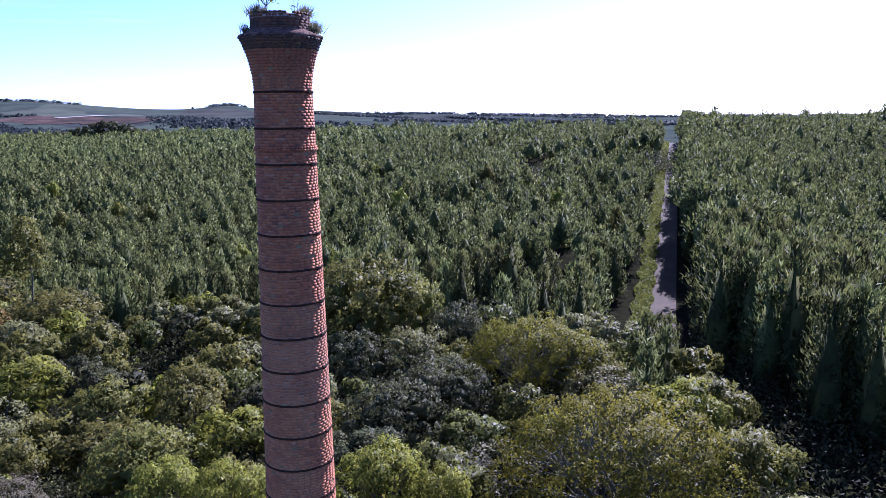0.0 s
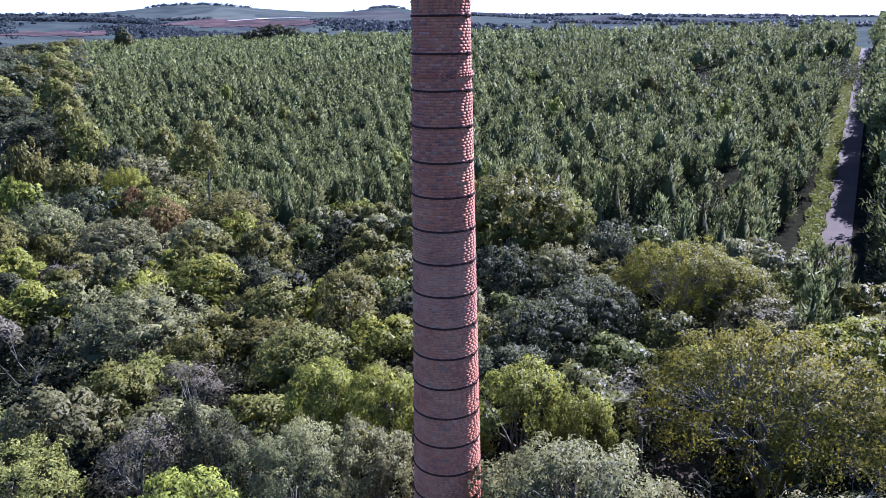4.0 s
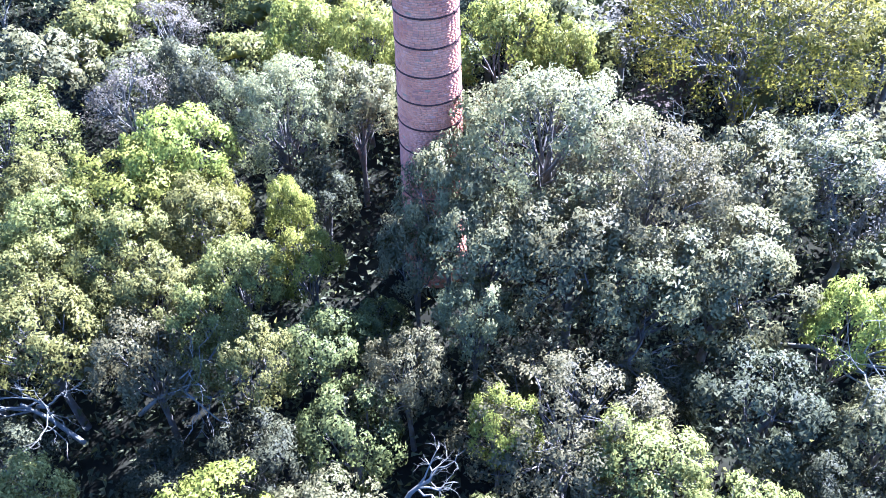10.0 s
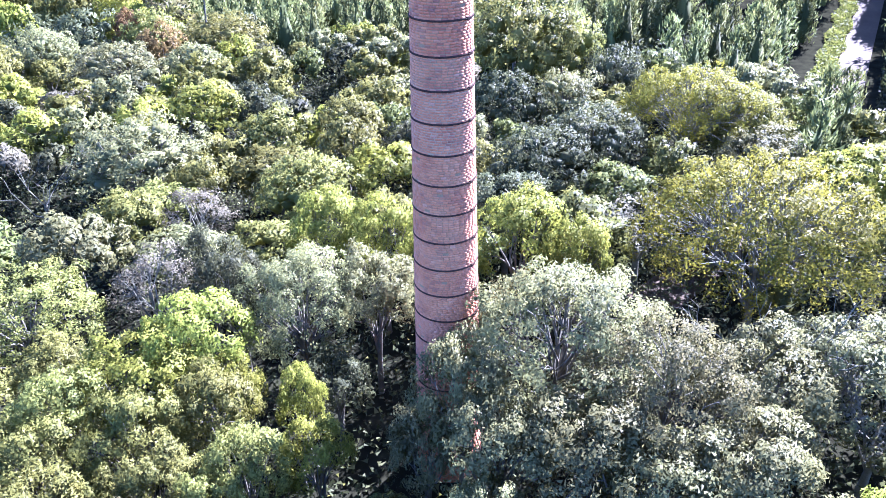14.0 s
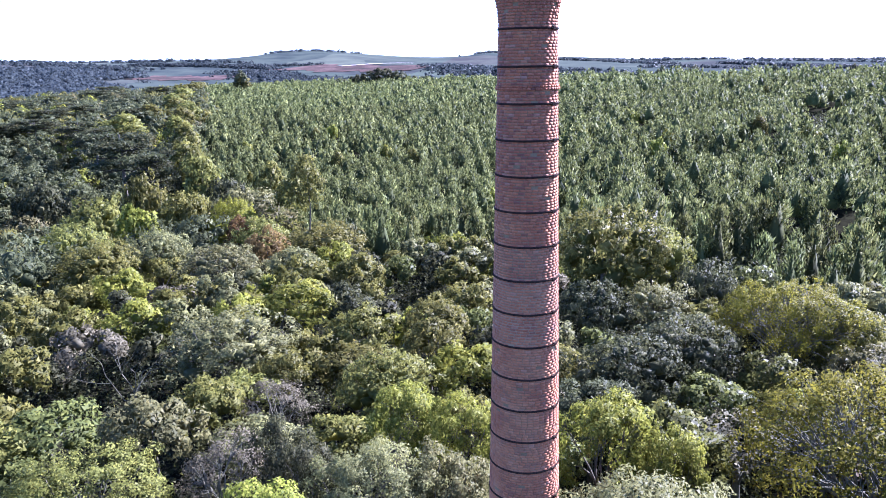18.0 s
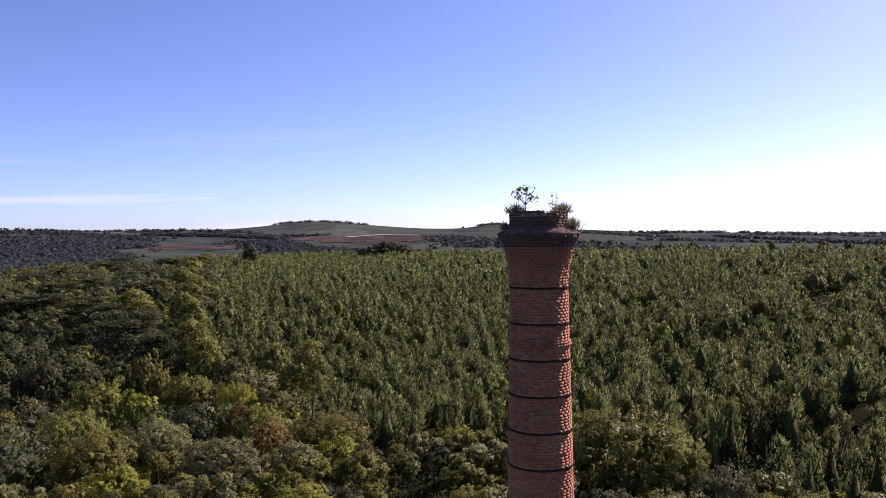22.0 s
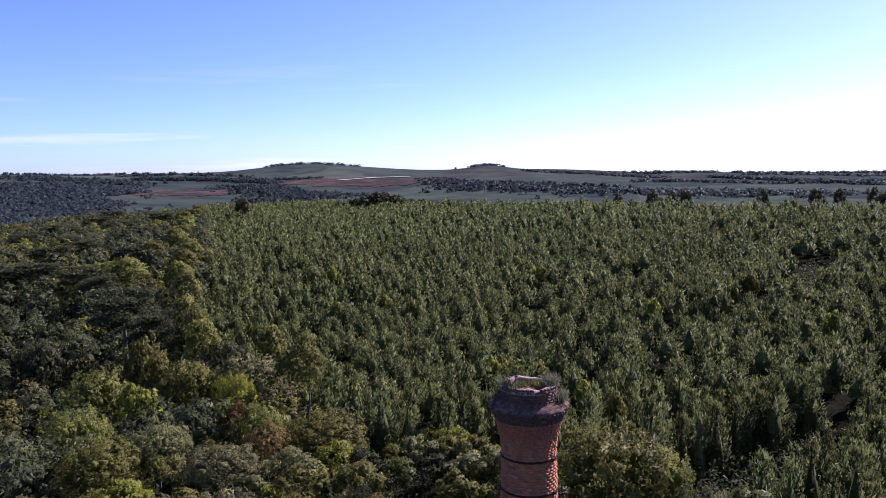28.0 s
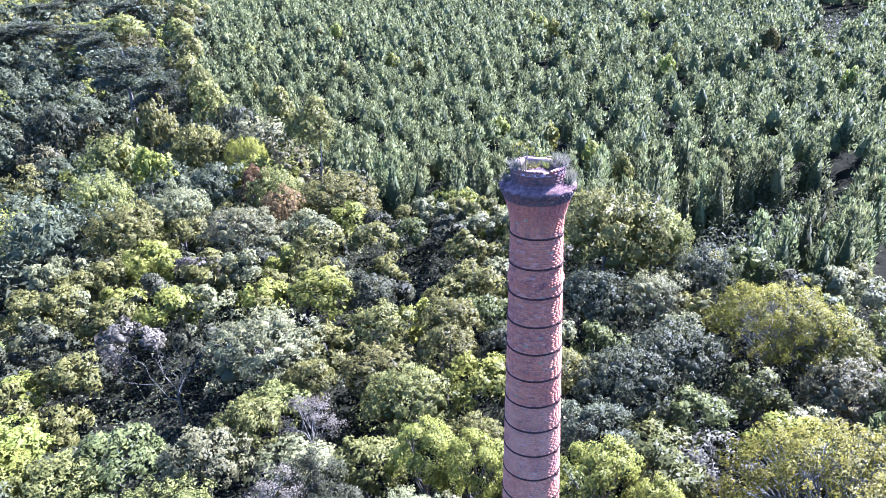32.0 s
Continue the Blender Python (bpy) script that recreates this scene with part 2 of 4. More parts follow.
def land_material():
    """Open farmland: fields of green, straw and ploughed red earth, tinted for haze, with fallen leaves, darkened for
    shade, under the woods.
    """
    m, n, l, b = material("farmland")
    c, v = n.new("ShaderNodeTexCoord"), n.new("ShaderNodeTexVoronoi")
    v.inputs["Scale"].default_value = 0.0095
    stretch = n.new("ShaderNodeMapping")
    stretch.inputs["Scale"].default_value = (0.75, 0.55, 1.0)
    l.new(c.outputs["Object"], stretch.inputs["Vector"])
    l.new(stretch.outputs[0], v.inputs["Vector"])
    sep = n.new("ShaderNodeSeparateColor")
    l.new(v.outputs["Color"], sep.inputs[0])
    # field greens greyed and blued, haze put into their colour
    fields = ramp(n, l, sep.outputs[0], [(0.0, (0.026, 0.032, 0.034)), (0.25, (0.064, 0.078, 0.056)), (0.42, (0.029, 0.035, 0.037)), (0.55, (0.062, 0.054, 0.049)), (0.68, (0.034, 0.043, 0.040)), (0.85, (0.104, 0.112, 0.080)), (1.0, (0.030, 0.038, 0.038))])
    grain = noise_tex(n, l, 0.02, 6.0)
    fields = mixed(n, l, fields, ramp(n, l, grain, [(0.38, (0.020, 0.028, 0.026)), (0.62, (0.066, 0.080, 0.056))]), 0.45)
    # fallen leaves coloured near black to stand in for the trees' shade
    shaded_litter = ramp(n, l, noise_tex(n, l, 0.8, 5.0), [(0.3, (0.008, 0.008, 0.005)), (0.55, (0.016, 0.016, 0.009)), (0.8, (0.026, 0.028, 0.013))])
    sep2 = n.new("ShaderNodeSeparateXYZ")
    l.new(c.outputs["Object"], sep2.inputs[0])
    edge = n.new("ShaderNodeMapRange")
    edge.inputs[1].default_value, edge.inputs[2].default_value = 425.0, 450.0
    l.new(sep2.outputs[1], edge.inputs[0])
    l.new(mixed(n, l, shaded_litter, fields, edge.outputs[0]), b.inputs["Base Color"])
    b.inputs["Roughness"].default_value = 1.0
    b.inputs["Specular IOR Level"].default_value = 0.0
    return m


LAND = land_material()


# ---- building helpers ----
def mesh_of(name, verts, faces, mat, smooth=False):
    """A mesh from arrays; faces: an n x 3 or n x 4 array of indices."""
    me = bpy.data.meshes.new(name)
    verts, faces = np.asarray(verts, np.float32), np.asarray(faces, np.int32)
    k = faces.shape[1]
    me.vertices.add(len(verts)), me.loops.add(faces.size), me.polygons.add(len(faces))
    me.vertices.foreach_set("co", verts.ravel())
    me.loops.foreach_set("vertex_index", faces.ravel())
    me.polygons.foreach_set("loop_start", np.arange(0, faces.size, k, dtype=np.int32))
    if smooth:
        me.polygons.foreach_set("use_smooth", np.ones(len(faces), bool))
    me.materials.append(mat)
    me.update(calc_edges=True)
    return me


def leaf_mesh(name, leafage, mat):
    """Leaves that take the light as the tuft does on which they grow."""
    v, f, n = leafage
    me = mesh_of(name, v, f, mat, True)
    me.normals_split_custom_set_from_vertices(unit(n))
    return me


def part(name, me, parent, label="", kind=""):
    ob = new(name, me)
    ob.parent = parent
    return tagged(ob, label, "", "", kind)


def joined(pieces):
    """Arrays of verts and faces put together."""
    vs, fs, ns, n = [], [], [], 0
    for v, f, *rest in pieces:
        vs.append(v), fs.append(np.asarray(f) + n), ns.extend(rest)
        n += len(v)
    return (np.concatenate(vs), np.concatenate(fs)) + ((np.concatenate(ns),) if ns else ())


def tube(points, radii, sides=6):
    """A tapered limb along points."""
    points, out = np.asarray(points, float), []
    for i, (p, r) in enumerate(zip(points, radii)):
        d = points[min(i + 1, len(points) - 1)] - points[max(i - 1, 0)]
        d /= np.linalg.norm(d) + 1e-9
        a = np.cross(d, (0.31, 0.95, 0.05) if abs(d[2]) > 0.9 else (0, 0, 1))
        a /= np.linalg.norm(a)
        b = np.cross(d, a)
        w = np.arange(sides) * 2 * np.pi / sides
        out.append(p + r * (np.cos(w)[:, None] * a + np.sin(w)[:, None] * b))
    f = [[i * sides + j, i * sides + (j + 1) % sides, (i + 1) * sides + (j + 1) % sides, (i + 1) * sides + j] for i in range(len(points) - 1) for j in range(sides)]
    return np.concatenate(out), np.array(f)


def unit(v):
    return v / (np.linalg.norm(v, axis=-1, keepdims=True) + 1e-9)


def leaves(rng, centre, normal, length, width, along=None, shade=None):
    """Pointed leaves: one at every centre. shade: the way that each turns to the light."""
    n = len(centre)
    t = unit(np.cross(normal, rng.normal(size=(n, 3)))) if along is None else unit(along)
    b = unit(np.cross(normal, t))
    s = rng.uniform(0.65, 1.3, (n, 1))
    droop = unit(normal) * length * rng.uniform(-0.1, 0.25, (n, 1))
    v = np.stack([centre - t * length * 0.4 * s - b * width * 0.5 * s, centre - t * length * 0.3 * s + b * width * 0.5 * s, centre + t * length * 0.6 * s - droop], 1)
    if abs(float((np.cross(v[:50, 1] - v[:50, 0], v[:50, 2] - v[:50, 0]) * normal[:50]).sum(-1).min())) and float((np.cross(v[:50, 1] - v[:50, 0], v[:50, 2] - v[:50, 0]) * normal[:50]).sum()) < 0:
        v = v[:, ::-1]
    return v.reshape(-1, 3), np.arange(3 * n).reshape(n, 3), np.repeat(normal if shade is None else shade, 3, axis=0)


def crown_lobes(rng, r, height, flat, count, lobe):
    """Centres, sizes and ways out of the tufts that make a crown: boughs over a dome, tufts over each bough."""
    boughs = max(5, int(count / 9))
    turn = np.arange(boughs) * 2.4 + rng.uniform(0, 6.28)
    up = np.clip(np.linspace(0.95, -0.12, boughs) + rng.normal(size=boughs) * 0.08, -0.2, 1)
    flatways = np.sqrt(np.clip(1 - up**2, 0, 1))
    d = np.stack([np.cos(turn) * flatways, np.sin(turn) * flatways, up], -1)
    b = d * rng.uniform(0.5, 0.78, (boughs, 1)) * (r, r, r * flat) + (0, 0, height - r * flat)
    size = r * rng.uniform(0.30, 0.46, boughs)
    pick = np.arange(count) % boughs
    e = unit(rng.normal(size=(count, 3)) + d[pick] * 0.8 + (0, 0, 0.35))
    c = b[pick] + e * size[pick][:, None] * rng.uniform(0.7, 1.05, (count, 1)) * (1, 1, 0.85)
    return c, lobe * rng.uniform(0.6, 1.35, count), unit(e + 0.4 * d[pick]), b, size


def ico():
    bm = bmesh.new()
    bmesh.ops.create_icosphere(bm, subdivisions=1, radius=1.0)
    v, f = np.array([p.co[:] for p in bm.verts]), np.array([[p.index for p in q.verts] for q in bm.faces])
    bm.free()
    return v, f


ICO = ico()


def crown_cores(rng, lobes, share):
    """Opaque lumps for each bough's dense inner twigs and leaves, added to block light."""
    v = ICO[0][None] * (lobes[4][:, None, None] * share) * rng.uniform(0.6, 1.2, (len(lobes[4]), 12, 1)) * (1, 1, 0.85) + lobes[3][:, None]
    f = ICO[1][None] + 12 * np.arange(len(v))[:, None, None]
    return v.reshape(-1, 3), f.reshape(-1, 3), np.tile(ICO[0], (len(v), 1))


def crown_leaves(rng, lobes, count, length, width):
    c, size, out = lobes[:3]
    pick = rng.choice(len(c), count, p=size**2 / (size**2).sum())
    d = unit(rng.normal(size=(count, 3)) + out[pick] * 0.9 + (0, 0, 0.3))
    place = c[pick] + d * (size[pick] * rng.uniform(0.45, 1.1, count))[:, None]
    shade = unit(d * 0.6 + out[pick] * 0.8 + (0, 0, 0.1) + rng.normal(size=(count, 3)) * 0.22)
    return leaves(rng, place, d + rng.normal(size=(count, 3)) * 0.42, length, width, None, shade)


def limb_list(rng, lobes, height, girth, twigs=0, fork=0.4):
    """Limbs from the stem to the boughs, with twigs on to some of the tufts."""
    out = []
    tufts = lobes[0]
    for k, c in enumerate(lobes[3]):
        base = np.array([0, 0, height * fork * rng.uniform(0.7, 1.3)])
        mid = base + (c - base) * 0.5 + rng.normal(size=3) * 0.25 + (0, 0, 0.15)
        pieces = [tube([base, mid, c], [girth * 0.5, girth * 0.34, girth * 0.14], 5)]
        mine = tufts[k :: len(lobes[3])][:twigs]
        for t in mine:
            pieces.append(tube([mid + (c - mid) * rng.uniform(0.3, 1), (c + t) / 2 + rng.normal(size=3) * 0.12, t], [girth * 0.16, girth * 0.11, girth * 0.04], 4))
        out.append(joined(pieces))
    return out


# ---- ground ----
def smooth(a, b, v):
    t = np.clip((v - a) / (b - a), 0, 1)
    return t * t * (3 - 2 * t)


def crest(x):
    """How far north the plantation's crest lies."""
    return np.clip(340 - 1.1 * np.asarray(x, float), 175, 520)


RIDGE_AT, RIDGE_Z = (-75, -40, -21, -8, 1, 8, 24, 75), (36, 36, 30, 28, 27, 20, 12, 10)


def ground_z(x, y):
    x, y = np.asarray(x, float), np.asarray(y, float)
    near = -3.5 * np.exp(-(((y - 92) / 40) ** 2)) * smooth(45, -10, x)
    valley = -7.5 * np.exp(-(((x + 75) / 42) ** 2) - ((y - 95) / 65) ** 2)
    top = crest(x)
    t = np.clip((y - 60) / (top - 60), 0, 1)
    east = smooth(0, 42, x)
    rise = (smooth(100, top, y) * (1 - east) + t * (2 - t) * east) * (7.5 + 0.03 * np.clip(x, -260, 260)) * (1 - smooth(0, 150, y - top - 20))
    r = np.hypot(x, y + 23)
    ridge = np.interp(np.degrees(np.arctan2(x, np.maximum(y + 23, 1))), RIDGE_AT, RIDGE_Z)
    out = smooth(0, 150, y - top - 20)
    ahead = np.where(y > 0, 1, 0)
    land = -4 + smooth(480, 1500, r) * (ridge + 4)
    land = np.where(r > 1500, 32.4 - (32.4 - ridge) * (r / 1500) * 1.04 - 0.004 * (r - 1500), land)
    hills = 17 * np.exp(-(((x + 390) / 150) ** 2) - ((y - 1450) / 200) ** 2) + 10 * np.exp(-(((x + 62) / 50) ** 2) - ((y - 1480) / 150) ** 2)
    wave = (2.4 * np.sin(x / 120 + 1.3 + 0.6 * np.sin(y / 140)) * np.sin(y / 110) + 1.2 * np.sin(x / 47 + y / 60)) * smooth(450, 900, y) * smooth(1800, 1300, y)
    return near + valley + rise + (out * land + hills + wave) * ahead


def build_ground():
    u = np.linspace(-1, 1, 181)
    ax = 4800 * np.sinh(5.2 * u) / np.sinh(5.2)
    gx, gy = np.meshgrid(ax, ax + 60)
    v = np.stack([gx, gy, ground_z(gx, gy)], -1).reshape(-1, 3)
    i = np.arange(180)[:, None] * 181 + np.arange(180)
    f = np.stack([i, i + 1, i + 182, i + 181], -1).reshape(-1, 4)
    tagged(new("ground", mesh_of("ground", v, f, LAND, True)), "leaf-littered forest floor, darkened for shade, running out to rolling farmland", "ground", "", "structure")


build_ground()
ROAD_FROM, ROAD_WAY = np.array([36.0, 43.0]), np.array([math.sin(radians(29.9)), math.cos(radians(29.9))])
ROAD_SIDE = np.array([ROAD_WAY[1], -ROAD_WAY[0]])


def off_road(x, y):
    """Metres along the road, and to its right."""
    d = np.stack([np.asarray(x, float) - ROAD_FROM[0], np.asarray(y, float) - ROAD_FROM[1]], -1)
    return d @ ROAD_WAY, d @ ROAD_SIDE


def build_road():
    s = np.concatenate([np.linspace(-40, 60, 60), np.linspace(62, 430, 120)])
    w = np.linspace(-1.45, 1.45, 7)
    bend = np.where(s < 0, -0.004 * s**2, 0)
    p = ROAD_FROM + s[:, None, None] * ROAD_WAY + (w[None, :, None] + 0.95 + bend[:, None, None]) * ROAD_SIDE
    rut = 0.05 * np.cos(w / 1.45 * 2 * np.pi) + 0.06
    v = np.concatenate([p, (ground_z(p[..., 0], p[..., 1]) + rut)[..., None]], -1).reshape(-1, 3)
    i = np.arange(len(s) - 1)[:, None] * 7 + np.arange(6)
    tagged(new("road", mesh_of("road", v, np.stack([i, i + 1, i + 8, i + 7], -1).reshape(-1, 4), DIRT, True)), "narrow pinkish dirt road with wheel ruts between pines", "road", "", "structure")


build_road()


# ---- chimney ----
BAND_TOP, BAND_STEP = 23.58, 1.05
RIM_Z, TOP_Z = 25.12, 25.82


def shaft_r(z):
    r = 0.865 + (BAND_TOP - z) * 0.0195
    return np.where(z > 23.75, 0.862 + 0.335 * np.clip((z - 23.75) / (RIM_Z - 23.75), 0, 1) ** 1.9, r)


def brick_ring(rng, z, r, height, width=0.125, proud=0.012, arc=None, joint=0.006):
    """Headers laid round at one height, each a little out of line."""
    n = int(round(2 * np.pi * r / width))
    a = (np.arange(n) + rng.uniform(0, 1)) * 2 * np.pi / n
    if arc:
        a = a[(np.cos(a - arc[0]) > math.cos(arc[1]))]
    n2, half = len(a), (np.pi * r / n) - joint
    out = r + proud * rng.uniform(-0.3, 1.3, n2) - 0.03 * (rng.uniform(size=n2) < 0.012)
    inn = np.full(n2, r - 0.06)
    h0, h1 = z + rng.uniform(0.7, 1.5, n2) * joint, z + height - rng.uniform(0.7, 1.5, n2) * joint
    v = []
    for rr, e in ((inn, 0.0), (out, 0.003)):
        for sgn, hz in ((-1, h0 + e), (1, h0 + e), (1, h1 - e), (-1, h1 - e)):
            b = a + sgn * (half - e) / r
            v.append(np.stack([np.cos(b) * rr, np.sin(b) * rr, hz], -1))
    v = np.stack(v, 1)
    f = np.array([[4, 5, 6, 7], [0, 1, 5, 4], [1, 2, 6, 5], [2, 3, 7, 6], [3, 0, 4, 7]])
    return v.reshape(-1, 3), (np.arange(n2)[:, None, None] * 8 + f).reshape(-1, 4)


def lathe(profile, sides=72):
    w = np.arange(sides) * 2 * np.pi / sides
    v = np.concatenate([np.stack([r * np.cos(w), r * np.sin(w), np.full(sides, z)], -1) for r, z in profile])
    f = [[i * sides + j, i * sides + (j + 1) % sides, (i + 1) * sides + (j + 1) % sides, (i + 1) * sides + j] for i in range(len(profile) - 1) for j in range(sides)]
    return v, np.array(f)


def build_chimney():
    rng = np.random.default_rng(7)
    top = tagged(new("factory_chimney"), "tall tapering round red-brick chimney with iron hoops and flared top", "chimney")
    zs = np.concatenate([np.linspace(-0.6, 23.75, 40), np.linspace(23.8, RIM_Z, 14)])
    prof = [(float(shaft_r(z)) - 0.010, z) for z in zs] + [(0.7, RIM_Z - 0.01)]
    part("mortar_core", mesh_of("mortar_core", *lathe(prof), MORTAR, True), top, "pinkish lime mortar between the bricks")
    pale_z = (14.05, 16.32)
    part("pale_pointing", mesh_of("pale_pointing", *lathe([(float(shaft_r(z)) - 0.006, z) for z in np.linspace(pale_z[0], pale_z[1], 8)]), POINTING, True), top, "washed-out pale pointing between darker bricks")
    part("flue", mesh_of("flue", *lathe([(0.855, RIM_Z + 0.03), (0.855, TOP_Z - 0.2), (0.66, TOP_Z - 0.2), (0.64, 23.0)]), BRICK_SOOT, True), top, "soot-blackened inner wall of the flue")
    course = BAND_STEP / 12
    edges = [-0.6] + [BAND_TOP - BAND_STEP * k for k in range(20, -1, -1)] + [23.75]
    for lo, hi in zip(edges[:-1], edges[1:]):
        rows = max(1, int(round((hi - lo) / course)))
        rings = [brick_ring(rng, lo + i * (hi - lo) / rows, float(shaft_r(lo + (i + 0.5) * (hi - lo) / rows)), (hi - lo) / rows, width=0.19, proud=0.003, joint=0.004 if not 14.0 < lo < 16.3 else 0.007) for i in range(rows)]
        part("brickwork", mesh_of("brickwork", *joined(rings), BRICK if lo > 16.3 else BRICK_PALE if lo > 7.6 else BRICK_ORANGE), top, "", "stuff")
    # string course of two projecting brick rings
    zc = BAND_TOP - 1.63 * BAND_STEP
    part("string_course", mesh_of("string_course", *joined([brick_ring(rng, zc, float(shaft_r(zc)) + 0.045, 0.075), brick_ring(rng, zc + 0.075, float(shaft_r(zc)) + 0.03, 0.07)]), BRICK), top, "projecting ring of brick")
    # corbelled flare
    rows = 16
    step = (RIM_Z - 23.75) / rows
    for i in range(rows):
        z = 23.75 + i * step
        r = float(shaft_r(z + step))
        mat = BRICK if i < rows - 4 else BRICK_SOOT
        if 3 <= i < 12:
            part("brickwork", mesh_of("brickwork", *brick_ring(rng, z, r, step, width=0.16, proud=0.010, arc=(math.pi / 2, 1.25)), mat), top, "", "stuff")
            v, f = brick_ring(rng, z, r, step, width=0.16, proud=0.010, arc=(-math.pi / 2, math.pi - 1.25))
            for k in range(len(v) // 8):
                part("brick", mesh_of("brick", v[8 * k : 8 * k + 8], f[:5], mat), top)
        else:
            part("brickwork", mesh_of("brickwork", *brick_ring(rng, z, r, step, width=0.16, proud=0.010), mat), top, "", "stuff")
    # collar
    rings = [brick_ring(rng, RIM_Z + 0.05 + i * 0.083, 0.87 + 0.006 * math.sin(i), 0.083, width=0.2, proud=0.006, joint=0.004) for i in range(7)]
    v, f = joined(rings + [brick_ring(rng, RIM_Z + 0.63, 0.865, 0.075, arc=(a, w)) for a, w in ((-1.9, 0.5), (-0.7, 0.45), (0.6, 0.6), (2.2, 0.5))])
    part("collar", mesh_of("collar", v, f, BRICK_SOOT), top, "soot-blackened brick collar with a crumbling lip")
    # uneven bricks on the lip, thick as the wall
    w = np.arange(44) * 2 * np.pi / 44
    dip = 0.03 * np.sin(w * 3 + 1) + 0.022 * np.sin(w * 7) + rng.uniform(-0.018, 0.018, 44)
    rows = [(0.63, TOP_Z - 0.7, 0), (0.63, TOP_Z - 0.05, 1), (0.70, TOP_Z - 0.02, 1), (0.82, TOP_Z - 0.03, 1), (0.866, TOP_Z - 0.09, 1), (0.866, TOP_Z - 0.16, 0)]
    vv = np.concatenate([np.stack([r * np.cos(w), r * np.sin(w), z + dip * k], -1) for r, z, k in rows])
    ff = np.array([[i * 44 + j, i * 44 + (j + 1) % 44, (i + 1) * 44 + (j + 1) % 44, (i + 1) * 44 + j] for i in range(5) for j in range(44)])
    part("collar_lip", mesh_of("collar_lip", vv, ff, LIP), top, "weathered pale lip of broken brick")
    # cement capping that slopes from the collar to the rim
    w = np.arange(90) * 2 * np.pi / 90
    jag = 0.02 * np.sin(w * 17) + 0.015 * np.sin(w * 41) + rng.uniform(-0.012, 0.012, 90)
    rows = [(1.14, RIM_Z - 0.01, 1), (1.21, RIM_Z - 0.005, 1), (1.215, RIM_Z + 0.05, 1), (1.05, RIM_Z + 0.13, 0.4), (0.93, RIM_Z + 0.19, 0.2), (0.86, RIM_Z + 0.25, 0)]
    vv = np.concatenate([np.stack([(r + jag * k) * np.cos(w), (r + jag * k) * np.sin(w), z + 0.4 * jag[::-1] * k], -1) for r, z, k in rows])
    ff = np.array([[k * 90 + j, k * 90 + (j + 1) % 90, (k + 1) * 90 + (j + 1) % 90, (k + 1) * 90 + j] for k in range(5) for j in range(90)])
    part("capping", mesh_of("capping", vv, ff, CEMENT, True), top, "sooty broken cement capping on the flared rim")
    # iron hoops with their clamps
    for k in range(20):
        z = BAND_TOP - BAND_STEP * k
        r = float(shaft_r(z))
        hoop = part("iron_hoop", mesh_of("iron_hoop", *lathe([(r, z - 0.032), (r + 0.022, z - 0.028), (r + 0.025, z), (r + 0.022, z + 0.028), (r, z + 0.032)], 56), IRON, True), top, "flat rusted iron hoop")
        a = -0.62 + 0.05 * math.sin(k * 2.3)
        bm = bmesh.new()
        bmesh.ops.create_cube(bm, size=1, matrix=Matrix.Rotation(a, 4, "Z") @ Matrix.Translation((r + 0.03, 0, z)) @ Matrix.Diagonal((0.08, 0.16, 0.1, 1)))
        bmesh.ops.bevel(bm, geom=bm.edges[:], offset=0.012, segments=1, affect="EDGES")
        for dy in (-0.1, 0.1):
            bmesh.ops.create_cone(bm, cap_ends=True, segments=6, radius1=0.018, radius2=0.018, depth=0.08,
                                  matrix=Matrix.Rotation(a, 4, "Z") @ Matrix.Translation((r + 0.045, dy, z)) @ Matrix.Rotation(math.pi / 2, 4, "X"))
        me = bpy.data.meshes.new("clamp")
        bm.to_mesh(me), bm.free()
        me.materials.append(IRON)
        part("clamp", me, hoop, "bolted iron clamp")


build_chimney()


# ---- trees ----
def broadleaf(rng, r, height, flat, tufts, lobe, count, length, mat, woody=BARK, girth=0.16, twigs=0, fine=True, aspect=0.55, cores=True):
    """Named meshes of a broad-leaved tree that stands at the origin."""
    lobes = crown_lobes(rng, r, height, flat, tufts, lobe)
    lean = rng.normal(size=2) * 0.3
    stem = tube([(0, 0, -0.5), (lean[0] * 0.3, lean[1] * 0.3, height * 0.3), (lean[0], lean[1], height * 0.55), (lean[0] * 0.6, lean[1] * 0.6, height * 0.85)], [girth * 1.5, girth, girth * 0.7, girth * 0.15], 8)
    limbs = limb_list(rng, lobes, height, girth, twigs)
    crown = ("crown", leaf_mesh("crown", joined([crown_leaves(rng, lobes, count, length, length * aspect)] + ([crown_cores(rng, lobes, 0.40)] if cores and fine < 2 else [])), mat))
    if fine < 2:
        return [("trunk", mesh_of("trunk", *(joined([stem] + limbs) if twigs > 1 else stem), woody, True)), crown]
    return [("trunk", mesh_of("trunk", *stem, woody, True)), crown] + [("limb", mesh_of("limb", *x, woody, True)) for x in limbs]


def tree_thing(name, meshes, label, category="tree", group="forest trees"):
    t = tagged(new(name), label, category, group)
    for n, me in meshes:
        part(n, me, t)
    return t


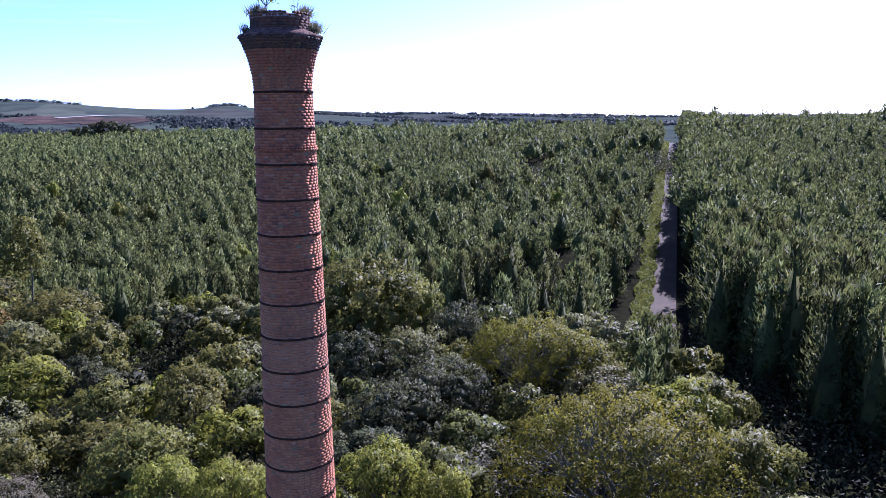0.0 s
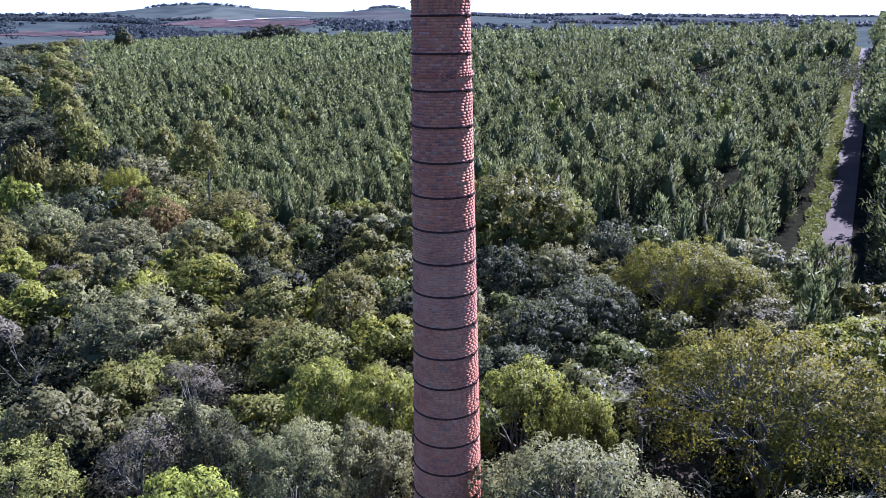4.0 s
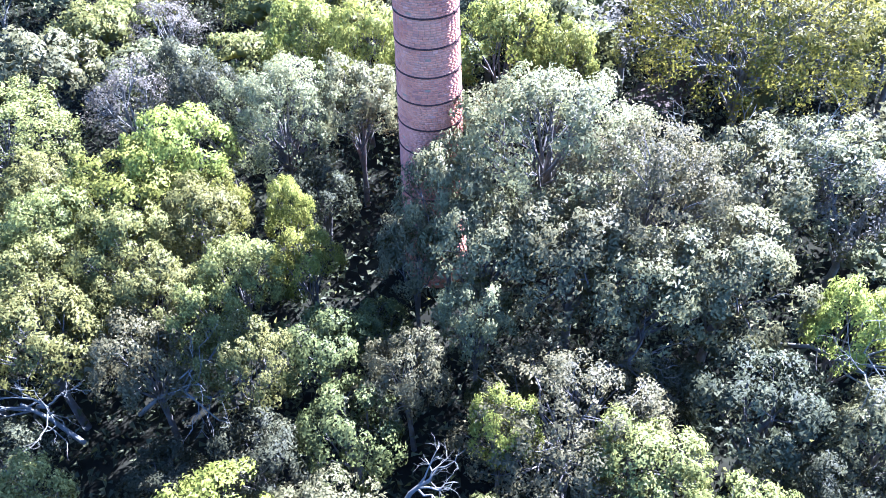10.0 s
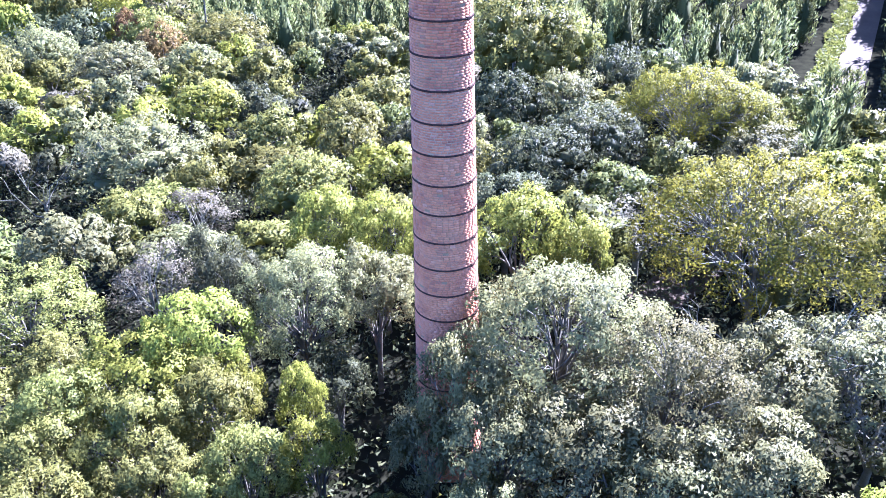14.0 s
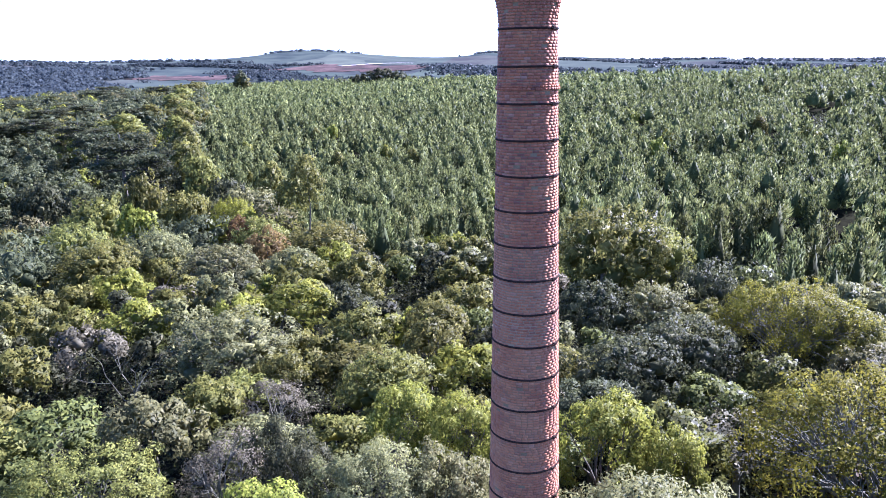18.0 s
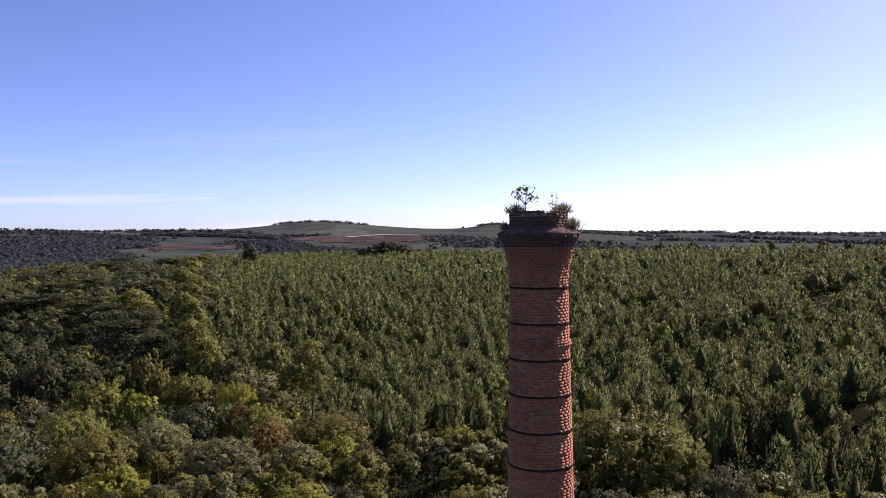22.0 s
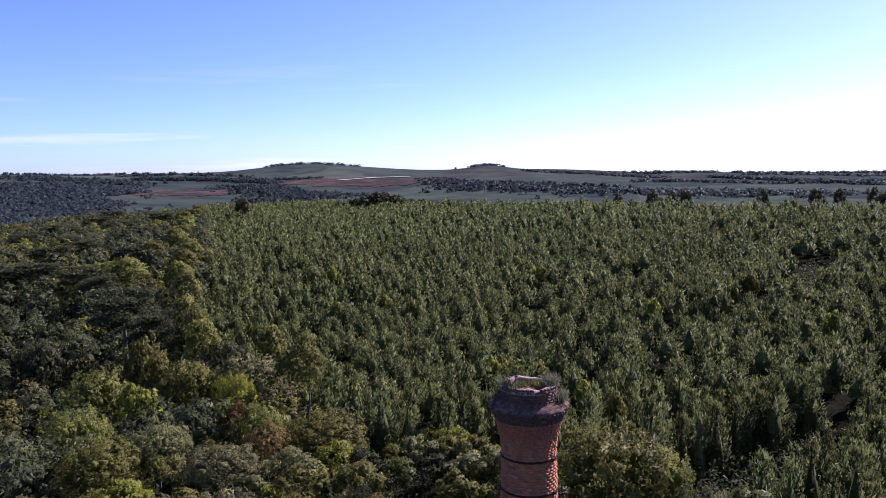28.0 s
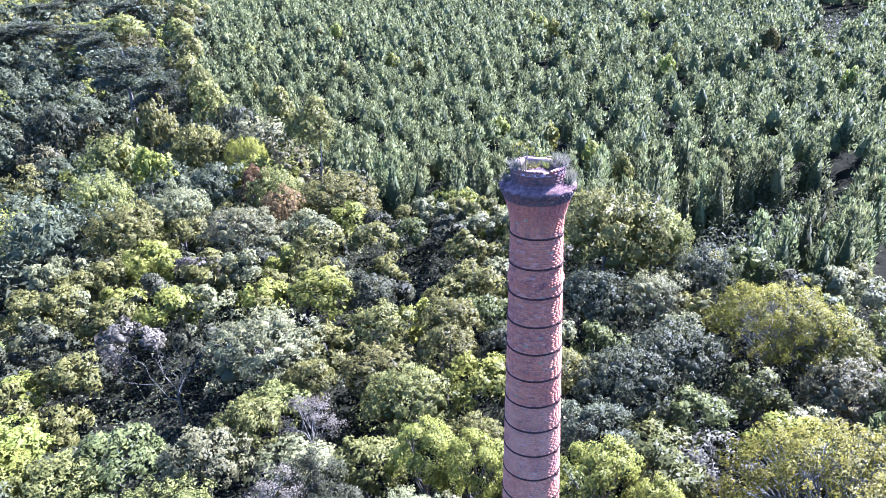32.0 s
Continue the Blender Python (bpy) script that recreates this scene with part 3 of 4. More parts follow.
SPECIES = {  # crown radius, height, flatness, tufts, tuft size, leaves near, leaf length, material, wood, name, label
    "grey": (2.3, 6.6, 0.8, 130, 0.42, 9200, 0.215, LEAF_GREY, BARK, "broadleaf_tree", "broad-leaved tree with a lumpy silvery grey-green glossy crown"),
    "olive": (2.2, 6.2, 0.75, 120, 0.39, 8600, 0.205, LEAF_OLIVE, BARK, "broadleaf_tree", "broad-leaved tree with a dense olive-green crown"),
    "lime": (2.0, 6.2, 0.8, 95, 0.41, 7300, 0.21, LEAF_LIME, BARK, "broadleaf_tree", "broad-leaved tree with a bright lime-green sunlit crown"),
    "green": (1.9, 5.4, 0.9, 90, 0.40, 6800, 0.21, LEAF_GREEN, BARK, "broadleaf_tree", "young broad-leaved tree with deep green leaves, shade put into their colour"),
    "autumn": (2.1, 6.0, 0.8, 90, 0.40, 6400, 0.21, LEAF_AUTUMN, BARK, "broadleaf_tree", "broad-leaved tree with an orange-brown turning crown"),
    "big": (4.2, 10.0, 0.95, 320, 0.50, 21000, 0.215, LEAF_GREY, BARK, "broadleaf_tree", "large spreading tree with a loose silvery grey-green crown"),
    "wide_olive": (4.2, 9.0, 0.85, 290, 0.50, 16000, 0.23, LEAF_OLIVE, BARK, "broadleaf_tree", "wide broad-leaved tree with a dense olive-green crown"),
    "wide_dark": (4.2, 8.6, 0.85, 270, 0.52, 15000, 0.23, LEAF_DARK, BARK, "broadleaf_tree", "wide broad-leaved tree with a dark grey-green crown that also stands in for shade"),
    "dark": (2.1, 5.8, 0.85, 105, 0.41, 7000, 0.21, LEAF_DARK, BARK, "broadleaf_tree", "broad-leaved tree with a dark green crown that also stands in for shade"),
    "yellow": (5.0, 9.2, 0.5, 420, 0.5, 21000, 0.235, LEAF_YELLOW, DEADWOOD, "spreading_tree", "wide domed tree with yellow-green leaves over bare pale branches"),
    "pale": (1.9, 6.2, 0.95, 80, 0.42, 3000, 0.16, LEAF_DRY, DEADWOOD, "thin_tree", "half-bare feathery tree with pale grey twigs"),
    "tall": (2.6, 13.0, 1.75, 150, 0.6, 7000, 0.32, LEAF_OLIVE, BARK, "tall_tree", "tall slender tree with a yellowish-green upright crown"),
}
PROTO = {}


def proto(kind, variant, fine):
    key = (kind, variant, fine)
    if key not in PROTO:
        r, h, flat, tufts, lobe, count, length, mat, wood, name, label = SPECIES[kind]
        rng = np.random.default_rng([len(kind) + (7 if "_" in kind else 0), variant, int(fine), ord(kind[0])])
        n, size = [(int(count * 0.18), length * 1.9), (int(count * 0.38), length * 1.16), (int(count * 1.05), length * 0.70)][int(fine)]
        meshes = broadleaf(rng, r, h, flat, tufts, lobe, n, size, mat, wood, 0.13 if kind not in ("yellow", "big", "wide_olive", "wide_dark") else 0.17, 8 if kind in ("yellow", "pale") else 3 if kind == "big" else 1, fine, 0.56, kind not in ("yellow", "pale"))
        PROTO[key] = (tree_thing(name, meshes, label), r, h)
        PROTO[key][0].location = (0, 0, -500)
    return PROTO[key]


USED = set()


def plant(kind, x, y, top, diameter, variant=0, fine=2, turn=0.0):
    """Stands a tree with its crown's top at the given height; fine: 2 beside the chimney, 1 further off, 0 far away."""
    t, r, h = proto(kind, variant, fine)
    z = float(ground_z(x, y))
    sx, sz = diameter / 2 / r, max(0.45, (top - z) / h)
    m = Matrix.Translation((x, y, z)) @ Matrix.Rotation(turn, 4, "Z")
    ob = t if (kind, variant, fine) not in USED else copy_thing(t, m)
    USED.add((kind, variant, fine))
    ob.matrix_basis = m @ Matrix.Diagonal((sx, sx, sz, 1))
    return ob


NAMED = [  # kind, x, y, height of the crown's top, crown width
    # beside the chimney
    ("big", 4.0, -1.0, 9.7, 7.8), ("big", 7.4, -3.4, 8.6, 6.6), ("grey", 0.4, -2.9, 8.0, 3.3), ("grey", -0.9, -4.4, 6.4, 2.6), ("grey", 1.6, -5.0, 7.2, 4.0), ("grey", 4.6, -5.4, 7.4, 5.2), ("grey", 1.1, -7.3, 6.1, 2.6),
    ("grey", 6.6, -6.9, 6.8, 4.4), ("grey", 9.4, -6.6, 6.9, 4.6), ("grey", -1.2, -9.0, 5.5, 2.7), ("big", 3.5, -11.3, 5.8, 6.2), ("lime", 1.5, -11.2, 5.4, 2.0), ("olive", 5.3, -12.9, 5.5, 3.8),
    # the bright mass west of it
    ("lime", -9.9, 1.2, 7.0, 4.2), ("lime", -11.8, -0.8, 6.7, 4.2), ("olive", -13.9, -2.4, 6.4, 3.8), ("olive", -14.6, -4.4, 6.2, 3.8), ("olive", -10.9, -3.7, 6.4, 3.6), ("olive", -8.5, -2.4, 6.4, 3.6),
    ("lime", -5.5, -1.4, 5.8, 1.7), ("lime", -4.7, -4.0, 5.6, 2.3), ("olive", -6.9, -5.0, 6.1, 3.2), ("olive", -9.7, -5.7, 6.1, 3.2), ("olive", -13.0, -7.3, 6.2, 3.8), ("grey", -9.5, -8.2, 6.0, 3.3), ("olive", -6.1, -8.8, 6.1, 2.7), ("olive", -7.7, -6.9, 5.8, 2.6),
    ("olive", -15.8, -7.0, 6.0, 3.8), ("olive", -11.6, -6.0, 5.4, 2.4), ("lime", -8.3, -0.4, 5.6, 2.4),
    # the green and dark crowns here carry shade in their leaf colour
    ("green", -4.0, -7.4, 4.9, 3.4), ("green", -3.0, -10.6, 4.8, 3.2), ("dark", -5.5, -11.6, 4.8, 3.2), ("lime", -6.6, -14.0, 5.6, 3.6), ("grey", -3.5, -13.9, 5.0, 3.4), ("green", 0.2, -14.7, 4.8, 3.2), ("olive", -11.4, -13.2, 6.0, 3.0), ("green", -2.2, -6.0, 3.8, 2.4),
    ("dark", -8.6, -11.4, 3.6, 2.6), ("grey", -1.6, -16.6, 4.6, 3.0), ("green", 1.8, -9.0, 3.4, 2.2), ("dark", -13.6, -10.6, 4.2, 3.0), ("olive", -9.6, -16.4, 5.0, 3.0),
    ("dark", 9.2, -11.0, 5.6, 4.4), ("olive", 7.2, -14.7, 5.4, 3.0), ("grey", 9.4, -16.2, 5.2, 3.8), ("lime", 12.4, -9.2, 6.6, 2.6), ("dark", 10.6, -13.4, 4.6, 3.0), ("dark", 6.9, -9.6, 4.2, 2.6),
    ("grey", 12.4, -12.4, 5.6, 3.4), ("grey", -6.3, 4.0, 7.6, 5.8), ("grey", -3.1, 4.4, 7.2, 3.8), ("dark", -9.5, 5.6, 6.7, 3.6), ("dark", -4.6, 0.9, 4.6, 3.0), ("dark", -11.6, 8.6, 6.3, 3.2),
    ("lime", -5.6, 10.2, 7.2, 3.8), ("lime", -2.9, 9.2, 7.3, 3.6), ("lime", 3.6, 8.2, 7.9, 4.4), ("lime", 6.2, 6.6, 7.2, 3.0), ("dark", 0.2, 5.2, 5.4, 3.4),
    ("olive", -15.6, 0.8, 5.6, 3.6), ("olive", -17.6, -1.6, 5.6, 4.2),
    ("pale", -13.5, 6.6, 6.4, 3.8), ("olive", -18.9, 4.6, 6.4, 7.0), ("pale", -13.5, 14.5, 5.6, 4.0), ("olive", -7.6, 16.8, 6.6, 6.4),
    ("lime", -3.3, 18.5, 6.3, 4.6), ("grey", -19.2, 22.2, 7.0, 8.0), ("olive", -11.4, 25.6, 6.0, 5.0), ("dark", -13.3, 30.9, 6.0, 4.0),
    ("olive", -6.0, 26.4, 6.4, 4.6), ("lime", -16.8, 30.1, 6.4, 5.6), ("dark", 6.2, 19.0, 7.2, 7.0), ("dark", 9.6, 21.8, 7.2, 6.5),
    ("yellow", 14.4, 6.2, 9.2, 10.6), ("yellow", 17.0, 25.4, 7.8, 8.5), ("olive", 20.5, 24.4, 7.0, 6.0), ("grey", 20.0, 19.8, 6.4, 6.2),
    ("olive", -49.0, 81.8, 4.6, 8.4), ("grey", -41.7, 86.1, 5.0, 10.6), ("olive", -59.0, 75.3, 4.8, 10.4), ("olive", -21.9, 56.7, 5.6, 10.3), ("grey", -39.3, 53.1, 5.6, 6.8),
    ("grey", -29.4, 47.1, 5.4, 8.6), ("olive", -42.8, 47.1, 5.6, 9.0), ("lime", -50.3, 69.1, 4.4, 5.2), ("lime", -35.0, 66.8, 4.4, 6.0), ("dark", -61.3, 113.0, 5.5, 7.5),
    ("lime", -112.4, 174.4, 8.0, 14.0), ("olive", -30.5, 60.0, 5.4, 7.0), ("olive", -52.0, 58.0, 5.0, 8.0), ("dark", -47.0, 93.0, 5.0, 8.0), ("olive", -62.0, 94.0, 5.2, 8.0),
    ("dark", -84.0, 100.0, 3.4, 9.0),
    ("autumn", -27.0, 52.0, 5.6, 4.6), ("autumn", -33.0, 61.0, 5.2, 4.0), ("yellow", -38.5, 73.0, 4.6, 6.0), ("olive", 6.4, 38.5, 10.6, 9.6), ("olive", 10.6, 39.0, 9.2, 6.5), ("dark", 5.0, 31.0, 7.0, 6.0), ("grey", 9.6, 31.0, 6.8, 5.6), ("dark", 13.8, 35.0, 7.4, 5.4), ("grey", 11.2, -2.4, 7.2, 5.2),
    ("grey", 14.4, -1.2, 6.8, 5.0), ("pale", 15.6, -3.0, 6.2, 4.4), ("dark", 3.6, 14.2, 6.2, 5.0), ("dark", -1.6, 22.5, 6.0, 4.4),
]
rng = np.random.default_rng(21)
STOOD = []
WIDE = {"grey": "big", "olive": "wide_olive", "dark": "wide_dark"}
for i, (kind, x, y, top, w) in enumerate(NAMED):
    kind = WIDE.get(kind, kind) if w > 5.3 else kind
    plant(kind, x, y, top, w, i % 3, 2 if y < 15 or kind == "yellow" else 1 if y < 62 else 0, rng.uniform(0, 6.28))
    STOOD.append((x, y, w / 2))

# edge between native wood and pines, from west to east
EDGE = [(-300.0, 640.0), (-177.0, 392.0), (-106.0, 228.0), (-84.0, 171.0), (-72.0, 130.0), (-43.0, 97.0), (-26.0, 72.0), (-17.0, 60.0), (-6.0, 56.5), (9.0, 50.0), (16.0, 42.0), (21.0, 37.0), (26.0, 38.0), (33.0, 42.0)]


def wood_edge(x):
    return np.interp(x, [p[0] for p in EDGE], [p[1] for p in EDGE])


def scatter(rng, box, gap, tries, ok, stood):
    """Random places at least gap apart from each other and clear of what stands."""
    found, cells = [], {}
    for x, y in zip(rng.uniform(box[0], box[1], tries), rng.uniform(box[2], box[3], tries)):
        if not ok(x, y):
            continue
        k = (int(x // gap), int(y // gap))
        if any((x - u) ** 2 + (y - v) ** 2 < gap * gap for a in (-1, 0, 1) for b in (-1, 0, 1) for u, v in cells.get((k[0] + a, k[1] + b), ())):
            continue
        if any((x - u) ** 2 + (y - v) ** 2 < (w + gap * 0.35) ** 2 for u, v, w in stood):
            continue
        cells.setdefault(k, []).append((x, y))
        found.append((x, y))
    return found


def seg_dist(x, y, line):
    best = 1e9
    for (a, b), (c, d) in zip(line[:-1], line[1:]):
        t = max(0, min(1, ((x - a) * (c - a) + (y - b) * (d - b)) / ((c - a) ** 2 + (d - b) ** 2)))
        best = min(best, math.hypot(x - a - t * (c - a), y - b - t * (d - b)))
    return best


GAPS = [([(15.5, 46), (20, 47), (26, 53.5), (33, 57)], 4.0), ([(41, 112), (52, 124), (64, 146)], 4.2), ([(62, 152), (92, 150)], 5.5), ([(-9, 34), (-11, 45)], 2.4), ([(104, 158), (120, 150)], 6.0), ([(-17, 57), (-9, 62)], 3.0), ([(8, 92), (12, 100)], 3.0)]


def in_wood(x, y):
    return y < wood_edge(x) - 1.5 and not (-17.5 < x < 15.5 and -23 < y < 8.5) and x < np.interp(y, (-40, 9, 15, 26, 33), (22, 25, 27.5, 30, 27)) and math.hypot(x, y) > 2.6 and math.hypot(x + 25.5, y - 20.0) > 6.0 and math.hypot(x + 22.8, y - 14.0) > 4.6 and all(seg_dist(x, y, line) > w + 0.6 for line, w in GAPS)


KINDS = ["olive"] * 13 + ["grey"] * 6 + ["dark"] * 3 + ["green"] * 3 + ["lime"] * 5 + ["pale"]
def stuff_leaves(rng, places, tops, widths, per, length, aspect=0.42, cores=True):
    """Lumpy crowns of many trees in one sheet of leaves."""
    out = []
    for (x, y), h, w in zip(places, tops, widths):
        lobes = crown_lobes(rng, w / 2, h, 0.75, 45, w * 0.11)
        v, f, n = joined([crown_leaves(rng, lobes, per, length, length * aspect)] + ([crown_cores(rng, lobes, 0.5)] if cores else []))
        out.append((v + (x, y, float(ground_z(x, y))), f, n))
    return joined(out)


WOOD_REST = collections.defaultdict(list)
for k, (x, y) in enumerate(sorted(scatter(rng, (-46, 31, -38, 62), 3.0, 12000, in_wood, STOOD), key=lambda p: math.hypot(p[0], p[1] + 23))):
    kind = KINDS[rng.integers(len(KINDS))]
    top, width = rng.uniform(4.6, 7.0), rng.uniform(3.7, 5.6)
    if k < 170:
        plant(kind, x, y, float(ground_z(x, y)) + top, width, int(rng.integers(3)), 2 if y < -14 else 1, rng.uniform(0, 6.28))
    else:
        WOOD_REST[kind].append((x, y, top, width))
for kind, trees in WOOD_REST.items():
    leafage = stuff_leaves(rng, [t[:2] for t in trees], [t[2] for t in trees], [t[3] for t in trees], 1500, 0.33, 0.56)
    tagged(new("mixed_wood", leaf_mesh("mixed_wood", leafage, SPECIES[kind][7])), "dense rounded crowns of the mixed wood's further trees", "woodland", "", "stuff")


# woods further off to the west
rng = np.random.default_rng(5)
spots = scatter(rng, (-260, -18, 40, 420), 5.3, 32000, lambda x, y: (y < wood_edge(x) - 2) and (x < -46 or y > 62) and abs(x) < 30 + 0.72 * (y + 24), [q for q in STOOD if q[1] > 40] + [(-76, 114, 6.5), (-71, 104, 5.0), (-66, 96, 4.0)])
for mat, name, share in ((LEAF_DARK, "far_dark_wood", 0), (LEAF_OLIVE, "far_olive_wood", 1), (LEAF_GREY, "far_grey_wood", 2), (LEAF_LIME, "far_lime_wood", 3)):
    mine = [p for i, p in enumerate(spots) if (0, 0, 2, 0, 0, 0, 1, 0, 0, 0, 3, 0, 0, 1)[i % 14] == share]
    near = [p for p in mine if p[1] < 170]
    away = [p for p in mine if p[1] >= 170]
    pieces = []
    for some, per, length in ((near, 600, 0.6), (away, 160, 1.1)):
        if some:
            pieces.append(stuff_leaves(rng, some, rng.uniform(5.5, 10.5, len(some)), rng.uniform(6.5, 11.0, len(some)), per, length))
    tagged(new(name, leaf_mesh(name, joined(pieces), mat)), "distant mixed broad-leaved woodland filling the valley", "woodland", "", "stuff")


# ---- pine plantation ----
def pine_blades(rng, height, count, reach, length, width, low=0.42):
    """Needle sprays of one young pine: whorls of arms that end in upright plumes, and a leader."""
    whorls, arms = max(4, min(9, count // 12)), 5
    plumes = whorls * arms
    turn = np.repeat(np.arange(whorls) * 1.3, arms) + np.tile(np.arange(arms) * 2 * np.pi / arms, whorls) + rng.normal(size=plumes) * 0.25
    up = np.clip((np.repeat(np.arange(whorls), arms) + 0.5) / whorls + rng.uniform(-0.06, 0.06, plumes), 0, 1)
    reached = reach * (1 - up) ** 0.5 * (0.7 + 0.3 * np.clip(up * 5, 0, 1)) * rng.uniform(0.7, 1.1, plumes)
    out = np.stack([np.cos(turn), np.sin(turn), 0 * turn], -1)
    tip = out * reached[:, None] + np.stack([0 * up, 0 * up, height * (low + (0.97 - low) * up)], -1)
    size = 0.36 * reach / 2 * (1.15 - 0.4 * up) * rng.uniform(0.75, 1.3, plumes)
    which = rng.integers(0, plumes, count)
    lift = rng.uniform(-0.3, 1.0, count)
    inward = rng.uniform(0, 0.75, count) ** 2
    c = tip[which] * (1 - inward[:, None] * (1, 1, 0.03)) + rng.normal(size=(count, 3)) * (size[which][:, None] * (0.62, 0.62, 0.4)) + np.stack([0 * lift, 0 * lift, lift * size[which] * 2.0], -1)
    along = out[which] * (0.75 - 0.45 * up[which][:, None]) + (0, 0, 1.0) + rng.normal(size=(count, 3)) * (0.5 - 0.25 * up[which][:, None])
    shade = unit(out[which] * 0.7 + (c - tip[which]) / size[which][:, None] * 0.55 + (0, 0, 0.35) + rng.normal(size=(count, 3)) * 0.25)
    side = np.cross(along, rng.normal(size=(count, 3)))
    side = unit(side * np.sign((side * shade).sum(-1, keepdims=True)))
    # hidden solid core, added to block light and darken the pine's inside
    w = np.arange(5) * 2 * np.pi / 5 + rng.uniform(0, 1.2)
    ring = np.stack([np.cos(w), np.sin(w), 0 * w], -1)
    core = np.concatenate([ring * reach * 0.42 + (0, 0, height * low), ring * reach * 0.46 + (0, 0, height * (low + 0.3 * (1 - low))), [(0, 0, height * (low + 0.85 * (1 - low)))]])
    faces = [q for j in range(5) for q in ((j, (j + 1) % 5, 5 + (j + 1) % 5), (j, 5 + (j + 1) % 5, 5 + j), (5 + j, 5 + (j + 1) % 5, 10))]
    ways = np.concatenate([ring, ring + (0, 0, 0.3), [(0, 0, 1)]])
    return joined([leaves(rng, c, side, length, width, along, shade), (core[np.array(faces)].reshape(-1, 3), np.arange(45).reshape(15, 3), ways[np.array(faces)].reshape(-1, 3))])


def in_pines(x, y):
    s, d = off_road(x, y)
    if -2.9 < d < (5.2 if s < 34 else 3.0) and s > -12 or -5 < d < 0 and s < 2:
        return False
    if d < -2.9 and y < wood_edge(x) + 0.5 or y > crest(x) + 30:
        return False
    if d >= 2.2 and (x < (37 if y < 36 else 38) or y < 8):
        return False
    return all(seg_dist(x, y, line) > w for line, w in GAPS)


def pine_rows(y0, y1, gap):
    out = []
    for y in np.arange(y0, y1, gap):
        lo, hi = -30 - 0.5 * (y + 24), 24 + 0.98 * (y + 24)
        for x in np.arange(lo, hi, gap):
            px, py = x + rng.uniform(-0.55, 0.55) * gap, y + rng.uniform(-0.55, 0.55) * gap
            if rng.uniform() > 0.08 and in_pines(px, py):
                out.append((px, py))
    return out


rng = np.random.default_rng(11)
near_pines, mid_pines, far_pines = [], [], []
for p in pine_rows(8, 135, 2.8):
    near_pines.append(p)
for p in pine_rows(135, 225, 3.0):
    mid_pines.append(p)
for p in pine_rows(225, 530, 3.5):
    far_pines.append(p)
near_pines.sort(key=lambda p: math.hypot(p[0], p[1] + 23))
PINES = []
for v in range(4):
    t = tagged(new("pine_tree"), "young slender pine with upswept green needle tufts", "pine", "pine plantation")
    part("trunk", mesh_of("trunk", *tube([(0, 0, -0.4), (0.03, 0, 4), (0, 0, 8.0)], [0.11, 0.07, 0.02], 6), BARK, True), t)
    part("crown", leaf_mesh("crown", pine_blades(rng, 8.4, 820, 1.9, 0.47, 0.15, 0.1), LEAF_PINE), t)
    PINES.append(t)
def pine_size(x, y):
    """The stand east of the road is older and taller, most of all along its edge."""
    s, d = off_road(x, y)
    k = rng.uniform(0.70, 1.02) + 0.14 * float(rng.uniform() < 0.12) + 0.06 * math.sin(x * 0.31 + 1.7 * math.sin(y * 0.17)) * math.sin(y * 0.23 + 0.9)
    if d > 2.0:
        k = max(k, 0.9) * (1.0 + 0.45 * (1 - min(1.0, max(0.0, d - 9) / 20)) * (1 - 0.5 * min(1.0, max(0.0, s - 60) / 150)))
    elif min(seg_dist(x, y, line) - w for line, w in GAPS) < 3.5:
        k = max(k, 0.85) * 1.15
    return k


def pine_stuff(name, places, count, length, width, reach):
    kinds = [pine_blades(rng, 8.4 * rng.uniform(0.92, 1.08), count, reach * rng.uniform(0.85, 1.2), length, width, rng.uniform(0.48, 0.62)) for _ in range(14)]
    vs, ns = [], []
    for i, (x, y) in enumerate(places):
        a, k = rng.uniform(0, 6.28), pine_size(x, y)
        c, s = math.cos(a), math.sin(a)
        turn = np.array([[c, -s, 0], [s, c, 0], [0, 0, 1]]) @ np.array([[1, 0, rng.normal() * 0.07], [0, 1, rng.normal() * 0.07], [0, 0, 1]])
        vs.append(kinds[i % 14][0] @ (turn.T * k) + (x, y, float(ground_z(x, y))))
        ns.append(kinds[i % 14][2] @ turn.T)
    v = np.concatenate(vs)
    tagged(new(name, leaf_mesh(name, (v, np.arange(len(v)).reshape(-1, 3), np.concatenate(ns)), LEAF_PINE)), "dense plantation of young green pines in rows", "pine plantation", "", "stuff")


for i, (x, y) in enumerate(near_pines[:280]):
    m = Matrix.Translation((x, y, float(ground_z(x, y)))) @ Matrix.Rotation(rng.uniform(0, 6.28), 4, "Z")
    ob = PINES[i] if i < 4 else copy_thing(PINES[i % 4], m)
    k = pine_size(x, y)
    ob.matrix_basis = m @ Matrix.Diagonal((k, k, k, 1))


pine_stuff("pine_plantation", near_pines[280:], 235, 0.50, 0.23, 2.0)
pine_stuff("middle_pine_plantation", mid_pines, 96, 0.60, 0.40, 2.1)
pine_stuff("far_pine_plantation", far_pines, 40, 0.85, 0.64, 2.3)


rng = np.random.default_rng(17)
for i in range(30):
    y = rng.uniform(62, 190)
    x = rng.uniform(-0.42, 0.42) * (y + 24) + 6
    if in_pines(x, y):
        plant("lime" if i % 3 else "olive", x, y, float(ground_z(x, y)) + rng.uniform(6.4, 8.6), rng.uniform(2.2, 3.6), i % 3, 0, i * 1.1)

